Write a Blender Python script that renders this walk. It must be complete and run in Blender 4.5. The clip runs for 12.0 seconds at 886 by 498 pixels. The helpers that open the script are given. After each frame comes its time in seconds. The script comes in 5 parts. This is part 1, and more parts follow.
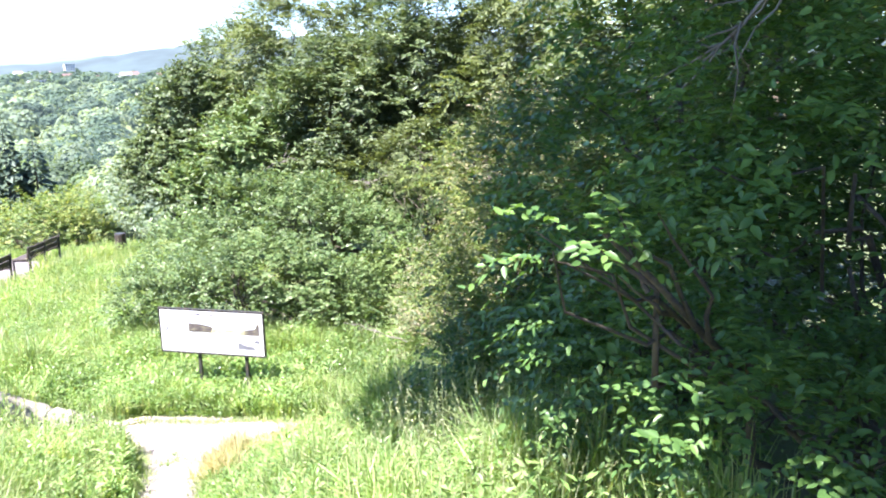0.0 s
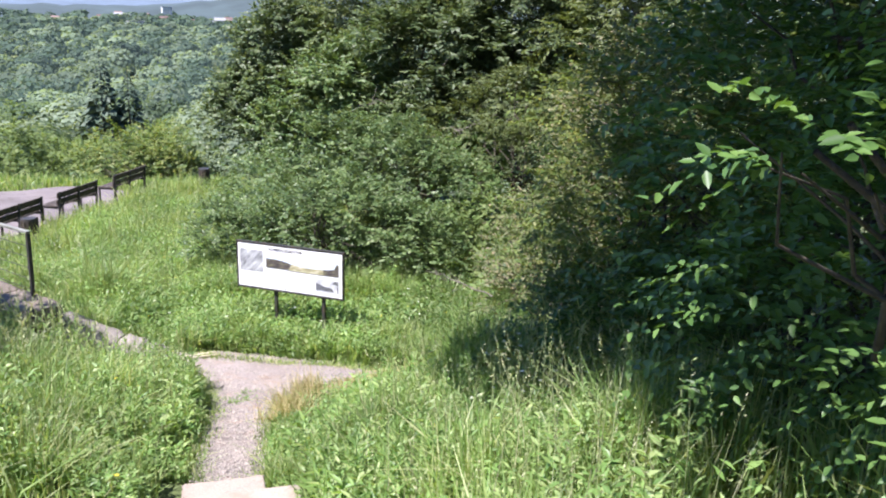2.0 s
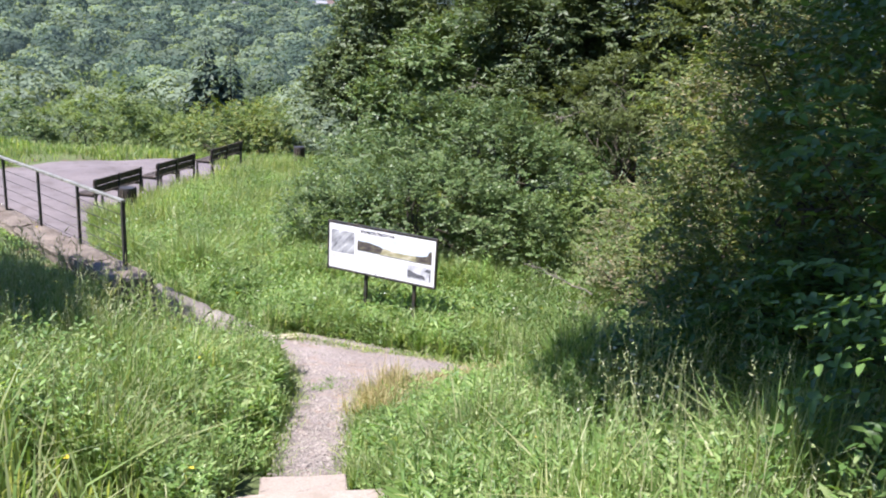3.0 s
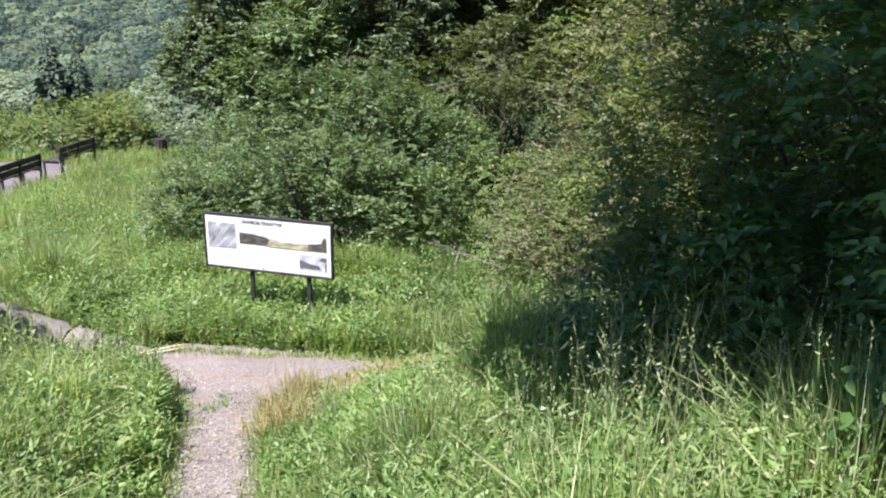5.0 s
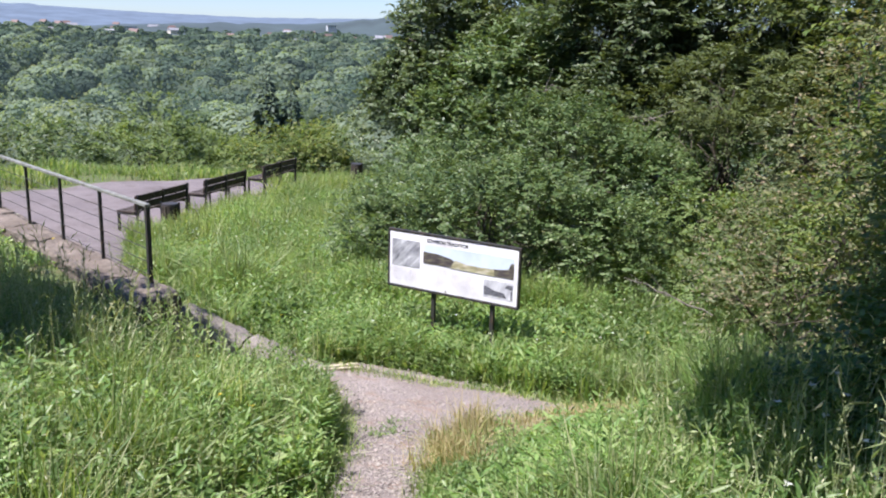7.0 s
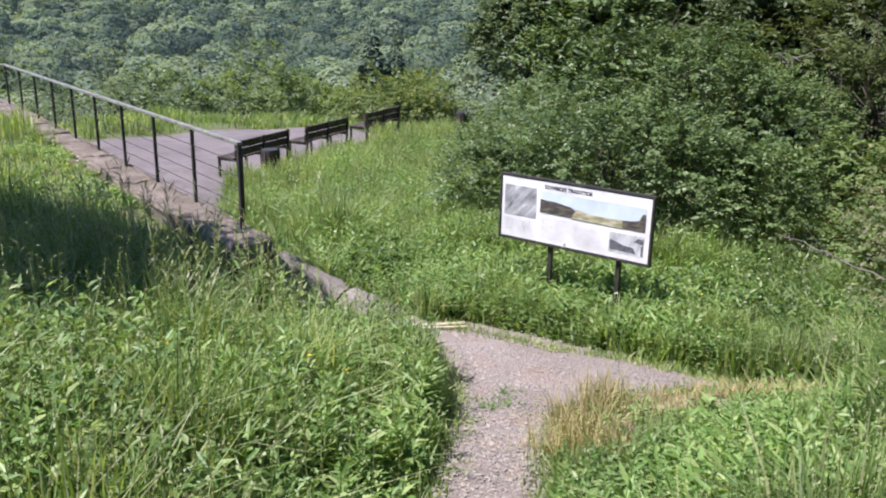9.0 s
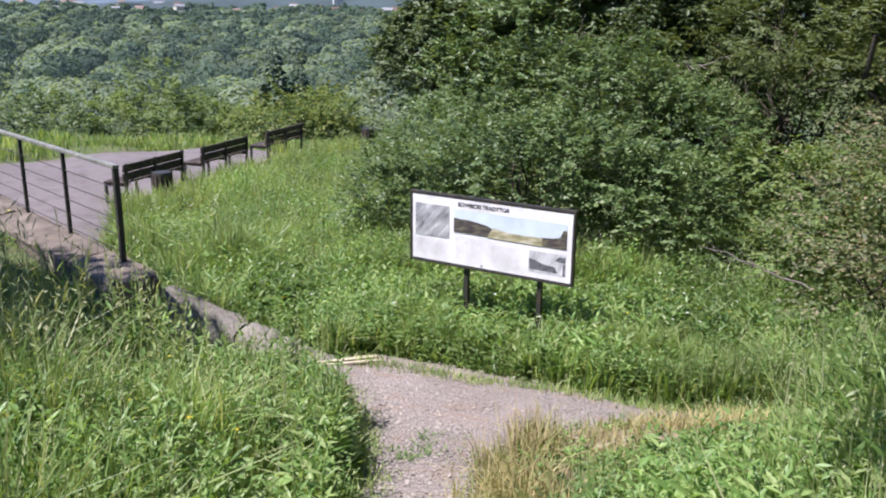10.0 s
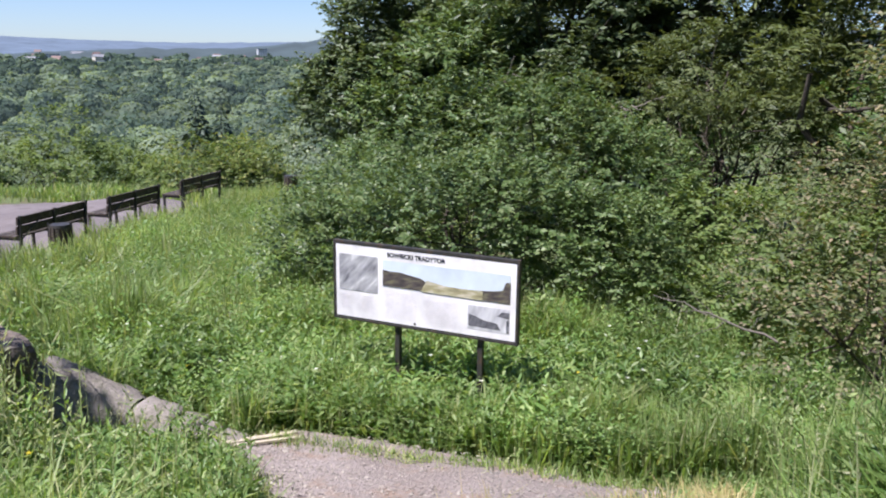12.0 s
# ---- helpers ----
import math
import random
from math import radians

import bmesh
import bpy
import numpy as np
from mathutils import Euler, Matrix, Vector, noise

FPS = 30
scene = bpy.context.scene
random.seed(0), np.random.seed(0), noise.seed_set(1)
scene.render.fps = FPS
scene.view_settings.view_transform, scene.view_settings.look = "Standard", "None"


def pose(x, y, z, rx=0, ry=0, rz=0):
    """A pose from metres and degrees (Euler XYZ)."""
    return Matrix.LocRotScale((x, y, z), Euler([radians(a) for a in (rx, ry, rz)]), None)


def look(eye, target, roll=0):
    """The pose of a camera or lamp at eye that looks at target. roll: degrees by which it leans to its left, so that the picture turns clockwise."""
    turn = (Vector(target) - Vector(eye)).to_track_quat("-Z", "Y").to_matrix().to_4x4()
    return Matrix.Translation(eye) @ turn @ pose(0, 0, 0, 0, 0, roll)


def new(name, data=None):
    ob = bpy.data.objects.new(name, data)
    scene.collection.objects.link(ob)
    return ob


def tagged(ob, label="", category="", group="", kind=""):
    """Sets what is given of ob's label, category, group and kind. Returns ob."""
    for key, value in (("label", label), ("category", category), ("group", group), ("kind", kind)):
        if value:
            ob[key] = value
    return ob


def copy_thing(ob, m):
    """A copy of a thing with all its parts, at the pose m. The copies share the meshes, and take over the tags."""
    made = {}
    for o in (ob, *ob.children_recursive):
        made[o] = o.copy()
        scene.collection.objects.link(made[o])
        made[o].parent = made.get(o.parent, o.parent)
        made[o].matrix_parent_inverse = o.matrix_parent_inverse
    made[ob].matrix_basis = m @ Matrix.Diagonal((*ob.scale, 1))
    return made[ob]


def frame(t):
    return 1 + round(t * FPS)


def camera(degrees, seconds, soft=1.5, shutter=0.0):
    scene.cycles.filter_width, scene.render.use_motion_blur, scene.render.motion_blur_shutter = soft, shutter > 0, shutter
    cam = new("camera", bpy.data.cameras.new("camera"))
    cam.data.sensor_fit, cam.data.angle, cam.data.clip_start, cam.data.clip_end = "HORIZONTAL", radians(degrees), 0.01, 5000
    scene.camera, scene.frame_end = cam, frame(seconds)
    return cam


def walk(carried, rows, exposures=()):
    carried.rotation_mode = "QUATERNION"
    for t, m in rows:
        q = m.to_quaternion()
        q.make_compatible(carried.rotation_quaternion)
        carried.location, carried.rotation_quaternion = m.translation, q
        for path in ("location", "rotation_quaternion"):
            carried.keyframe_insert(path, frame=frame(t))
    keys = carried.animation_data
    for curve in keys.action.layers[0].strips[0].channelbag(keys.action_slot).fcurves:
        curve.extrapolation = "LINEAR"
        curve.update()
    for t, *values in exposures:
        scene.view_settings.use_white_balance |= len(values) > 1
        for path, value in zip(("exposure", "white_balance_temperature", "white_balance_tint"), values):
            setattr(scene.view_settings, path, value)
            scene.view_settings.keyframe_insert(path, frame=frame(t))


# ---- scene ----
cam = camera(56.0, 12.0, soft=2.0)
PATH = [
    (0, (0.674, -0.268, 4.156), (0.676, 1.686, 3.727), -1.2),
    (0.5, (0.617, -0.019, 4.015), (0.709, 1.9, 3.46), -0.4),
    (1, (0.552, 0.122, 3.966), (0.516, 2.045, 3.416), -0.1),
    (1.5, (0.54, 0.346, 3.848), (0.35, 2.254, 3.279), 0.9),
    (2, (0.41, 0.492, 3.78), (0.235, 2.415, 3.261), 1.7),
    (2.5, (0.294, 0.743, 3.698), (-0.023, 2.635, 3.134), 2.7),
    (3, (0.177, 1.043, 3.628), (-0.198, 2.928, 3.074), 3.3),
    (3.2, (0.12, 1.16, 3.612), (-0.149, 3.074, 3.098), 3.0),
    (5, (-0.247, 2.051, 3.262), (-0.33, 3.964, 2.683), 0.9),
    (5.5, (-0.293, 2.176, 3.239), (-0.544, 4.07, 2.65), 0.6),
    (6, (-0.279, 2.4, 3.121), (-0.656, 4.263, 2.5), 0.5),
    (6.5, (-0.4, 2.555, 3.024), (-0.626, 4.444, 2.409), 1.9),
    (7, (-0.442, 2.767, 2.87), (-0.961, 4.636, 2.381), 1.8),
    (7.2, (-0.483, 2.837, 2.873), (-1.021, 4.685, 2.331), 1.6),
    (8.8, (-0.863, 3.533, 2.523), (-1.587, 5.314, 1.975), 1.0),
    (9, (-0.878, 3.648, 2.506), (-1.612, 5.412, 1.913), 1.0),
    (9.5, (-0.982, 3.982, 2.385), (-1.753, 5.754, 1.868), 0.8),
    (10, (-1.095, 4.289, 2.379), (-1.634, 6.134, 1.827), 0.6),
    (10.5, (-1.122, 4.542, 2.357), (-1.631, 6.39, 1.785), 1.1),
    (11, (-1.122, 4.739, 2.376), (-1.789, 6.544, 1.832), 0.6),
    (11.5, (-1.241, 4.898, 2.283), (-1.74, 6.78, 1.825), 0.6),
    (12, (-1.326, 5.109, 2.203), (-1.707, 7.023, 1.764), 0.7),
]
walk(cam, [(t, look(eye, target, roll)) for t, eye, target, roll in PATH],
     exposures=[(0, 2.6, 6000, 19), (0.5, 2.25, 6000, 19), (1.0, 1.9, 6000, 19), (1.5, 1.65, 6000, 19), (2.5, 1.4, 6000, 19), (5.0, 1.27, 6000, 19), (5.5, 1.3, 6000, 19), (6.0, 1.16, 6000, 19), (7.0, 1.05, 6000, 19), (9.0, 0.93, 6000, 19), (12.0, 0.9, 6000, 19)])

# ---- world and sun ----
SUN = Vector((-0.42, -0.38, 1.0)).normalized()
world = bpy.data.worlds.new("sky")
scene.world = world
world.use_nodes = True
sky = world.node_tree.nodes.new("ShaderNodeTexSky")
sky.sky_type = "NISHITA"
sky.sun_disc = False
sky.sun_elevation = math.asin(SUN.z)
sky.sun_rotation = math.atan2(SUN.x, SUN.y)
sky.dust_density = 0.25
sky.ozone_density = 1.0
sky.altitude = 250
sky.air_density = 1.0
back = world.node_tree.nodes["Background"]
tint = world.node_tree.nodes.new("ShaderNodeMix")
tint.data_type, tint.blend_type = "RGBA", "MULTIPLY"
tint.inputs[0].default_value = 1.0
tint.inputs[7].default_value = (0.78, 0.92, 1.18, 1)
world.node_tree.links.new(sky.outputs[0], tint.inputs[6])
world.node_tree.links.new(tint.outputs[2], back.inputs[0])
back.inputs[1].default_value = 0.066
lamp = bpy.data.lights.new("sun", "SUN")
lamp.energy, lamp.angle, lamp.color = 5.0, radians(0.6), (1.0, 0.95, 0.86)
new("sun", lamp).matrix_world = look(SUN * 60, (0, 0, 0))


# ---- materials ----
def material(name, rough=0.8, metal=0.0):
    m = bpy.data.materials.new(name)
    m.use_nodes = True
    b = m.node_tree.nodes["Principled BSDF"]
    b.inputs["Roughness"].default_value = rough
    b.inputs["Metallic"].default_value = metal
    return m, m.node_tree, b


def ramp_of(nt, source, stops):
    r = nt.nodes.new("ShaderNodeValToRGB")
    r.color_ramp.elements[0].position, r.color_ramp.elements[0].color = stops[0][0], (*stops[0][1], 1)
    r.color_ramp.elements[1].position, r.color_ramp.elements[1].color = stops[-1][0], (*stops[-1][1], 1)
    for p, c in stops[1:-1]:
        r.color_ramp.elements.new(p).color = (*c, 1)
    nt.links.new(source, r.inputs[0])
    return r.outputs[0]


def noise_of(nt, scale, detail=4.0, rough=0.6, where=None):
    n = nt.nodes.new("ShaderNodeTexNoise")
    n.inputs["Scale"].default_value, n.inputs["Detail"].default_value, n.inputs["Roughness"].default_value = scale, detail, rough
    if where is None:
        where = nt.nodes.new("ShaderNodeNewGeometry").outputs["Position"]
    nt.links.new(where, n.inputs["Vector"])
    return n.outputs[0]


def mixed(nt, mode, fac, a, b):
    m = nt.nodes.new("ShaderNodeMix")
    m.data_type, m.blend_type = "RGBA", mode
    for socket, value in ((m.inputs[0], fac), (m.inputs[6], a), (m.inputs[7], b)):
        if hasattr(value, "default_value"):
            nt.links.new(value, socket)
        else:
            socket.default_value = value if isinstance(value, float) else (*value, 1)
    return m.outputs[2]


def bumped(nt, b, height, strength, distance):
    n = nt.nodes.new("ShaderNodeBump")
    n.inputs["Strength"].default_value, n.inputs["Distance"].default_value = strength, distance
    nt.links.new(height, n.inputs["Height"])
    nt.links.new(n.outputs[0], b.inputs["Normal"])


def surface(name, dark, light, scale, grain, rough=0.85, bump=0.4, depth=0.01, stain=None, metal=0.0):
    """A rough surface with stains and grain."""
    m, nt, b = material(name, rough, metal)
    c = ramp_of(nt, noise_of(nt, scale), [(0.3, dark), (0.7, light)])
    fine = noise_of(nt, grain, 3.0, 0.7)
    c = mixed(nt, "OVERLAY", 0.45, c, ramp_of(nt, fine, [(0.3, (0.25, 0.25, 0.25)), (0.7, (0.75, 0.75, 0.75))]))
    if stain:
        spots = ramp_of(nt, noise_of(nt, scale * 2.7, 5.0, 0.7), [(0.52, (0, 0, 0)), (0.66, (1, 1, 1))])
        c = mixed(nt, "MIX", spots, c, stain)
    nt.links.new(c, b.inputs["Base Color"])
    bumped(nt, b, fine, bump, depth)
    return m


def foliage(name, colours, rough=0.5, clear=0.35, patch=0.7, vary=0.14):
    """Leaves: each takes a shade of its own, and lets part of the light through."""
    m, nt, b = material(name, rough)
    geo = nt.nodes.new("ShaderNodeNewGeometry")
    n = len(colours)
    c = ramp_of(nt, geo.outputs["Random Per Island"], [(0.05 + 0.9 * k / (n - 1), q) for k, q in enumerate(colours)])
    tone = ramp_of(nt, noise_of(nt, patch, 3.0), [(0.34, (0.5 - vary, 0.51 - vary, 0.5 - vary)), (0.66, (0.5 + vary, 0.49 + vary, 0.43 + vary))])
    c = mixed(nt, "OVERLAY", 0.8, c, tone)
    nt.links.new(c, b.inputs["Base Color"])
    b.inputs["Specular IOR Level"].default_value = 0.35
    t = nt.nodes.new("ShaderNodeBsdfTranslucent")
    warm = mixed(nt, "MULTIPLY", 1.0, c, (1.5, 1.45, 0.6))
    nt.links.new(warm, t.inputs[0])
    mix = nt.nodes.new("ShaderNodeMixShader")
    mix.inputs[0].default_value = clear
    nt.links.new(b.outputs[0], mix.inputs[1])
    nt.links.new(t.outputs[0], mix.inputs[2])
    nt.links.new(mix.outputs[0], nt.nodes["Material Output"].inputs[0])
    return m


def plain(name, colour, rough=0.6, metal=0.0, grain=60.0):
    m, nt, b = material(name, rough, metal)
    c = ramp_of(nt, noise_of(nt, grain), [(0.3, tuple(v * 0.75 for v in colour)), (0.7, tuple(min(1, v * 1.15) for v in colour))])
    nt.links.new(c, b.inputs["Base Color"])
    return m


SOIL = surface("soil_and_thatch", (0.06, 0.085, 0.025), (0.12, 0.15, 0.05), 0.9, 30.0, 0.95, 0.6, 0.03, (0.12, 0.09, 0.05))
GRAVEL = surface("gravel_path", (0.20, 0.162, 0.145), (0.30, 0.255, 0.235), 1.1, 38.0, 0.95, 0.9, 0.03, (0.27, 0.195, 0.15))
PEBBLE = foliage("pebble", [(0.16, 0.14, 0.13), (0.22, 0.19, 0.175), (0.34, 0.305, 0.28)], 0.9, 0.0)
STRAW = foliage("dry_grass", [(0.30, 0.235, 0.12), (0.43, 0.36, 0.21), (0.26, 0.27, 0.10)], 0.8, 0.25)
CONCRETE = surface("old_concrete", (0.115, 0.09, 0.07), (0.23, 0.19, 0.155), 2.2, 40.0, 0.95, 0.9, 0.02, (0.07, 0.06, 0.045))
KERB = surface("worn_kerb", (0.19, 0.165, 0.145), (0.32, 0.285, 0.255), 3.0, 40.0, 0.95, 0.9, 0.02, (0.12, 0.125, 0.07))
SLAB = surface("step_slab", (0.24, 0.195, 0.165), (0.32, 0.27, 0.23), 1.1, 60.0, 0.92, 0.5, 0.008, (0.24, 0.2, 0.16))
PAVING = surface("terrace_paving", (0.125, 0.105, 0.106), (0.185, 0.157, 0.155), 0.7, 45.0, 0.9, 0.5, 0.006, (0.105, 0.086, 0.078))
PAINTED_STEEL = surface("dark_painted_steel", (0.018, 0.018, 0.018), (0.04, 0.037, 0.034), 6.0, 90.0, 0.55, 0.2, 0.002, (0.07, 0.045, 0.03))
WORN_STEEL = surface("worn_handrail_steel", (0.17, 0.17, 0.145), (0.3, 0.295, 0.255), 5.0, 80.0, 0.5, 0.2, 0.002, (0.09, 0.075, 0.055), 0.15)
PLANK = surface("dark_stained_plank", (0.03, 0.022, 0.017), (0.075, 0.055, 0.042), 4.0, 70.0, 0.75, 0.4, 0.003, (0.11, 0.09, 0.075))
BARK = surface("bark", (0.035, 0.027, 0.02), (0.10, 0.08, 0.06), 5.0, 30.0, 0.95, 0.9, 0.02)
TWIG = surface("grey_twig", (0.10, 0.085, 0.07), (0.2, 0.175, 0.15), 5.0, 30.0, 0.9, 0.5, 0.01)
GRASS = foliage("grass_blades", [(0.125, 0.205, 0.06), (0.19, 0.285, 0.092), (0.255, 0.335, 0.13), (0.4, 0.41, 0.24)], 0.45, 0.45, 0.8, 0.2)
MEADOW = foliage("meadow_blades", [(0.17, 0.25, 0.08), (0.235, 0.32, 0.12), (0.30, 0.36, 0.155), (0.41, 0.42, 0.25)], 0.5, 0.45, 0.4)
HERB = foliage("herb_leaves", [(0.10, 0.18, 0.052), (0.15, 0.25, 0.076), (0.21, 0.31, 0.11), (0.30, 0.37, 0.165)], 0.4, 0.4, 0.9, 0.2)
STALK = foliage("seed_stalks", [(0.2, 0.26, 0.10), (0.31, 0.35, 0.18), (0.44, 0.43, 0.29)], 0.7, 0.3)
WHITE_PETAL = foliage("white_petals", [(0.6, 0.62, 0.6), (0.8, 0.8, 0.76)], 0.6, 0.3)
YELLOW_PETAL = foliage("yellow_petals", [(0.6, 0.5, 0.04), (0.75, 0.62, 0.08)], 0.6, 0.3)
LEAF_DARK = foliage("hazel_leaves", [(0.05, 0.105, 0.03), (0.08, 0.155, 0.042), (0.13, 0.215, 0.062)], 0.42, 0.35)
LEAF_YELLOW = foliage("yellowish_leaves", [(0.07, 0.115, 0.028), (0.105, 0.155, 0.038), (0.15, 0.19, 0.055), (0.23, 0.235, 0.085)], 0.5, 0.35)
LEAF_OLIVE = foliage("olive_leaves", [(0.062, 0.09, 0.036), (0.10, 0.13, 0.055), (0.155, 0.17, 0.085), (0.27, 0.215, 0.15)], 0.5, 0.3)
LEAF_MID = foliage("hawthorn_leaves", [(0.052, 0.092, 0.032), (0.08, 0.13, 0.045), (0.12, 0.175, 0.068), (0.18, 0.225, 0.11)], 0.42, 0.3)
LEAF_TREE = foliage("tree_leaves", [(0.04, 0.066, 0.026), (0.062, 0.094, 0.038), (0.095, 0.13, 0.058), (0.14, 0.172, 0.09)], 0.45, 0.3)
LEAF_ACACIA = foliage("acacia_leaves", [(0.06, 0.085, 0.03), (0.095, 0.125, 0.045), (0.145, 0.17, 0.07)], 0.5, 0.35)
LEAF_SLOPE = foliage("slope_leaves", [(0.10, 0.155, 0.05), (0.135, 0.19, 0.065), (0.18, 0.225, 0.085)], 0.6, 0.35)
# Valley leaf colours are greyed and paled to stand for distance haze.
LEAF_GREY = foliage("hazed_willow_leaves", [(0.18, 0.225, 0.165), (0.2, 0.25, 0.185), (0.225, 0.275, 0.21)], 0.8, 0.4, 0.07, 0.24)
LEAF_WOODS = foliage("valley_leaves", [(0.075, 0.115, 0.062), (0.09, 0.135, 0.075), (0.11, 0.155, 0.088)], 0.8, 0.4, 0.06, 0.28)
NEEDLES = foliage("fir_needles", [(0.045, 0.07, 0.05), (0.065, 0.095, 0.065)], 0.6, 0.1, 0.2)


# ---- geometry helpers ----
def mesh_of(name, verts, tris, mat):
    """A mesh from arrays of corners and triangles."""
    me = bpy.data.meshes.new(name)
    verts, tris = np.asarray(verts, np.float32), np.asarray(tris, np.int32)
    me.vertices.add(len(verts))
    me.vertices.foreach_set("co", verts.ravel())
    me.loops.add(tris.size)
    me.loops.foreach_set("vertex_index", tris.ravel())
    me.polygons.add(len(tris))
    me.polygons.foreach_set("loop_start", np.arange(0, tris.size, tris.shape[1], dtype=np.int32))
    me.update(calc_edges=True)
    me.materials.append(mat)
    return me


def part(name, bm, mat, parent=None, label=""):
    me = bpy.data.meshes.new(name)
    bm.normal_update()
    bm.to_mesh(me)
    bm.free()
    me.materials.append(mat)
    ob = new(name, me)
    if parent:
        ob.parent = parent
    return tagged(ob, label) if label else ob


def array_part(name, arrays, mat, parent=None, label=""):
    ob = new(name, mesh_of(name, arrays[0], arrays[1], mat))
    if parent:
        ob.parent = parent
    return tagged(ob, label) if label else ob


def joined(pieces):
    verts, tris, n = [], [], 0
    for v, f in pieces:
        verts.append(v)
        tris.append(np.asarray(f) + n)
        n += len(v)
    return np.concatenate(verts), np.concatenate(tris)


def box(bm, size, m, bevel=0.006):
    """A box with softened edges, at the pose m."""
    made = bmesh.ops.create_cube(bm, size=1.0, matrix=m @ Matrix.Diagonal((*size, 1)))
    if bevel:
        edges = list({e for v in made["verts"] for e in v.link_edges})
        bmesh.ops.bevel(bm, geom=edges, offset=min(bevel, min(size) * 0.3), segments=2, affect="EDGES", profile=0.6)


def rod(bm, a, b, r1, r2=None, sides=8):
    a, b = Vector(a), Vector(b)
    m = Matrix.Translation((a + b) / 2) @ (b - a).to_track_quat("Z", "Y").to_matrix().to_4x4()
    bmesh.ops.create_cone(bm, cap_ends=True, segments=sides, radius1=r1, radius2=r1 if r2 is None else r2, depth=(b - a).length, matrix=m)


def tube(points, radii, sides=7):
    """A tapered, bent limb as arrays."""
    points = np.asarray(points, float)
    ahead = np.gradient(points, axis=0)
    ahead /= np.linalg.norm(ahead, axis=1)[:, None]
    side = np.cross(ahead, (0.31, 0.55, 0.77))
    side /= np.linalg.norm(side, axis=1)[:, None]
    up = np.cross(side, ahead)
    a = np.linspace(0, 2 * np.pi, sides, endpoint=False)
    ring = np.cos(a)[None, :, None] * side[:, None] + np.sin(a)[None, :, None] * up[:, None]
    v = (points[:, None] + ring * np.asarray(radii)[:, None, None]).reshape(-1, 3)
    f = []
    for i in range(len(points) - 1):
        for j in range(sides):
            p, q = i * sides + j, i * sides + (j + 1) % sides
            f += [(p, q, q + sides), (p, q + sides, p + sides)]
    return v, np.array(f)


def limb(rng, a, b, r1, r2, wobble=0.08, n=7, sides=7):
    a, b = np.array(a, float), np.array(b, float)
    u = np.linspace(0, 1, n)[:, None]
    p = a + (b - a) * u + rng.normal(0, wobble, (n, 3)) * np.sin(np.pi * u) * np.linalg.norm(b - a)
    return tube(p, np.linspace(r1, r2, n), sides)


def waves(p, seed):
    """Smooth noise of about one unit's grain, for arrays of places."""
    r = np.random.default_rng(seed)
    out = np.zeros(len(p))
    for _ in range(9):
        way = r.normal(0, 1, p.shape[1])
        way *= r.uniform(1.5, 5.5) / np.linalg.norm(way)
        out += np.sin(p @ way + r.uniform(0, 6.28))
    return out * 0.16


def unit(v):
    return v / np.maximum(np.linalg.norm(v, axis=-1, keepdims=True), 1e-9)


def leaves_at(rng, base, axis, normal, length, width, full=False):
    """Folded leaves as arrays: a rhombus each, or a rounder leaf of four triangles."""
    n = len(base)
    axis = unit(axis)
    side = unit(np.cross(axis, normal))
    up = np.cross(side, axis)
    L, W = np.broadcast_to(length, n)[:, None], np.broadcast_to(width, n)[:, None]
    bend = rng.uniform(-0.25, 0.05, (n, 1)) * L
    if full:
        ring = [base, base + axis * L * 0.3 + side * W * 0.46 + up * W * 0.14, base + axis * L * 0.68 + side * W * 0.36 + up * (W * 0.1 + bend * 0.5),
                base + axis * L + up * bend, base + axis * L * 0.68 - side * W * 0.36 + up * (W * 0.1 + bend * 0.5),
                base + axis * L * 0.3 - side * W * 0.46 + up * W * 0.14]
        f = np.array([(0, 1, 2), (0, 2, 3), (0, 3, 4), (0, 4, 5)])
    else:
        ring = [base, base + axis * L * 0.45 + side * W * 0.5 + up * W * 0.15, base + axis * L + up * bend, base + axis * L * 0.45 - side * W * 0.5 + up * W * 0.15]
        f = np.array([(0, 1, 2), (0, 2, 3)])
    k = len(ring)
    v = np.stack(ring, 1).reshape(-1, 3)
    return v, (f[None] + (np.arange(n) * k)[:, None, None]).reshape(-1, 3)


def sprays(rng, origin, heading, reach, count, length, width, droop=0.25, full=False, face=0.6):
    """Twigs that carry leaves to either side, for every origin."""
    n = len(origin)
    heading = unit(heading)
    u = (np.arange(count) + 0.6) / count
    side = unit(np.cross(heading, (0, 0, 1)) + 1e-4)
    at = origin[:, None] + heading[:, None] * (u[None, :, None] * reach) - np.array([0, 0, 1.0]) * (u[None, :, None] ** 2 * reach * droop)
    turn = np.where(np.arange(count) % 2 == 0, 1.0, -1.0)[None, :, None]
    axis = heading[:, None] * 0.6 + side[:, None] * turn * 0.9 + rng.normal(0, 0.28, (n, count, 3)) - np.array([0, 0, droop])
    normal = np.array([0, 0, 1.0]) + heading[:, None] * face + rng.normal(0, 0.35, (n, count, 3))
    size = rng.uniform(0.65, 1.2, n * count)
    return leaves_at(rng, at.reshape(-1, 3), axis.reshape(-1, 3), normal.reshape(-1, 3), length * size, width * size, full)


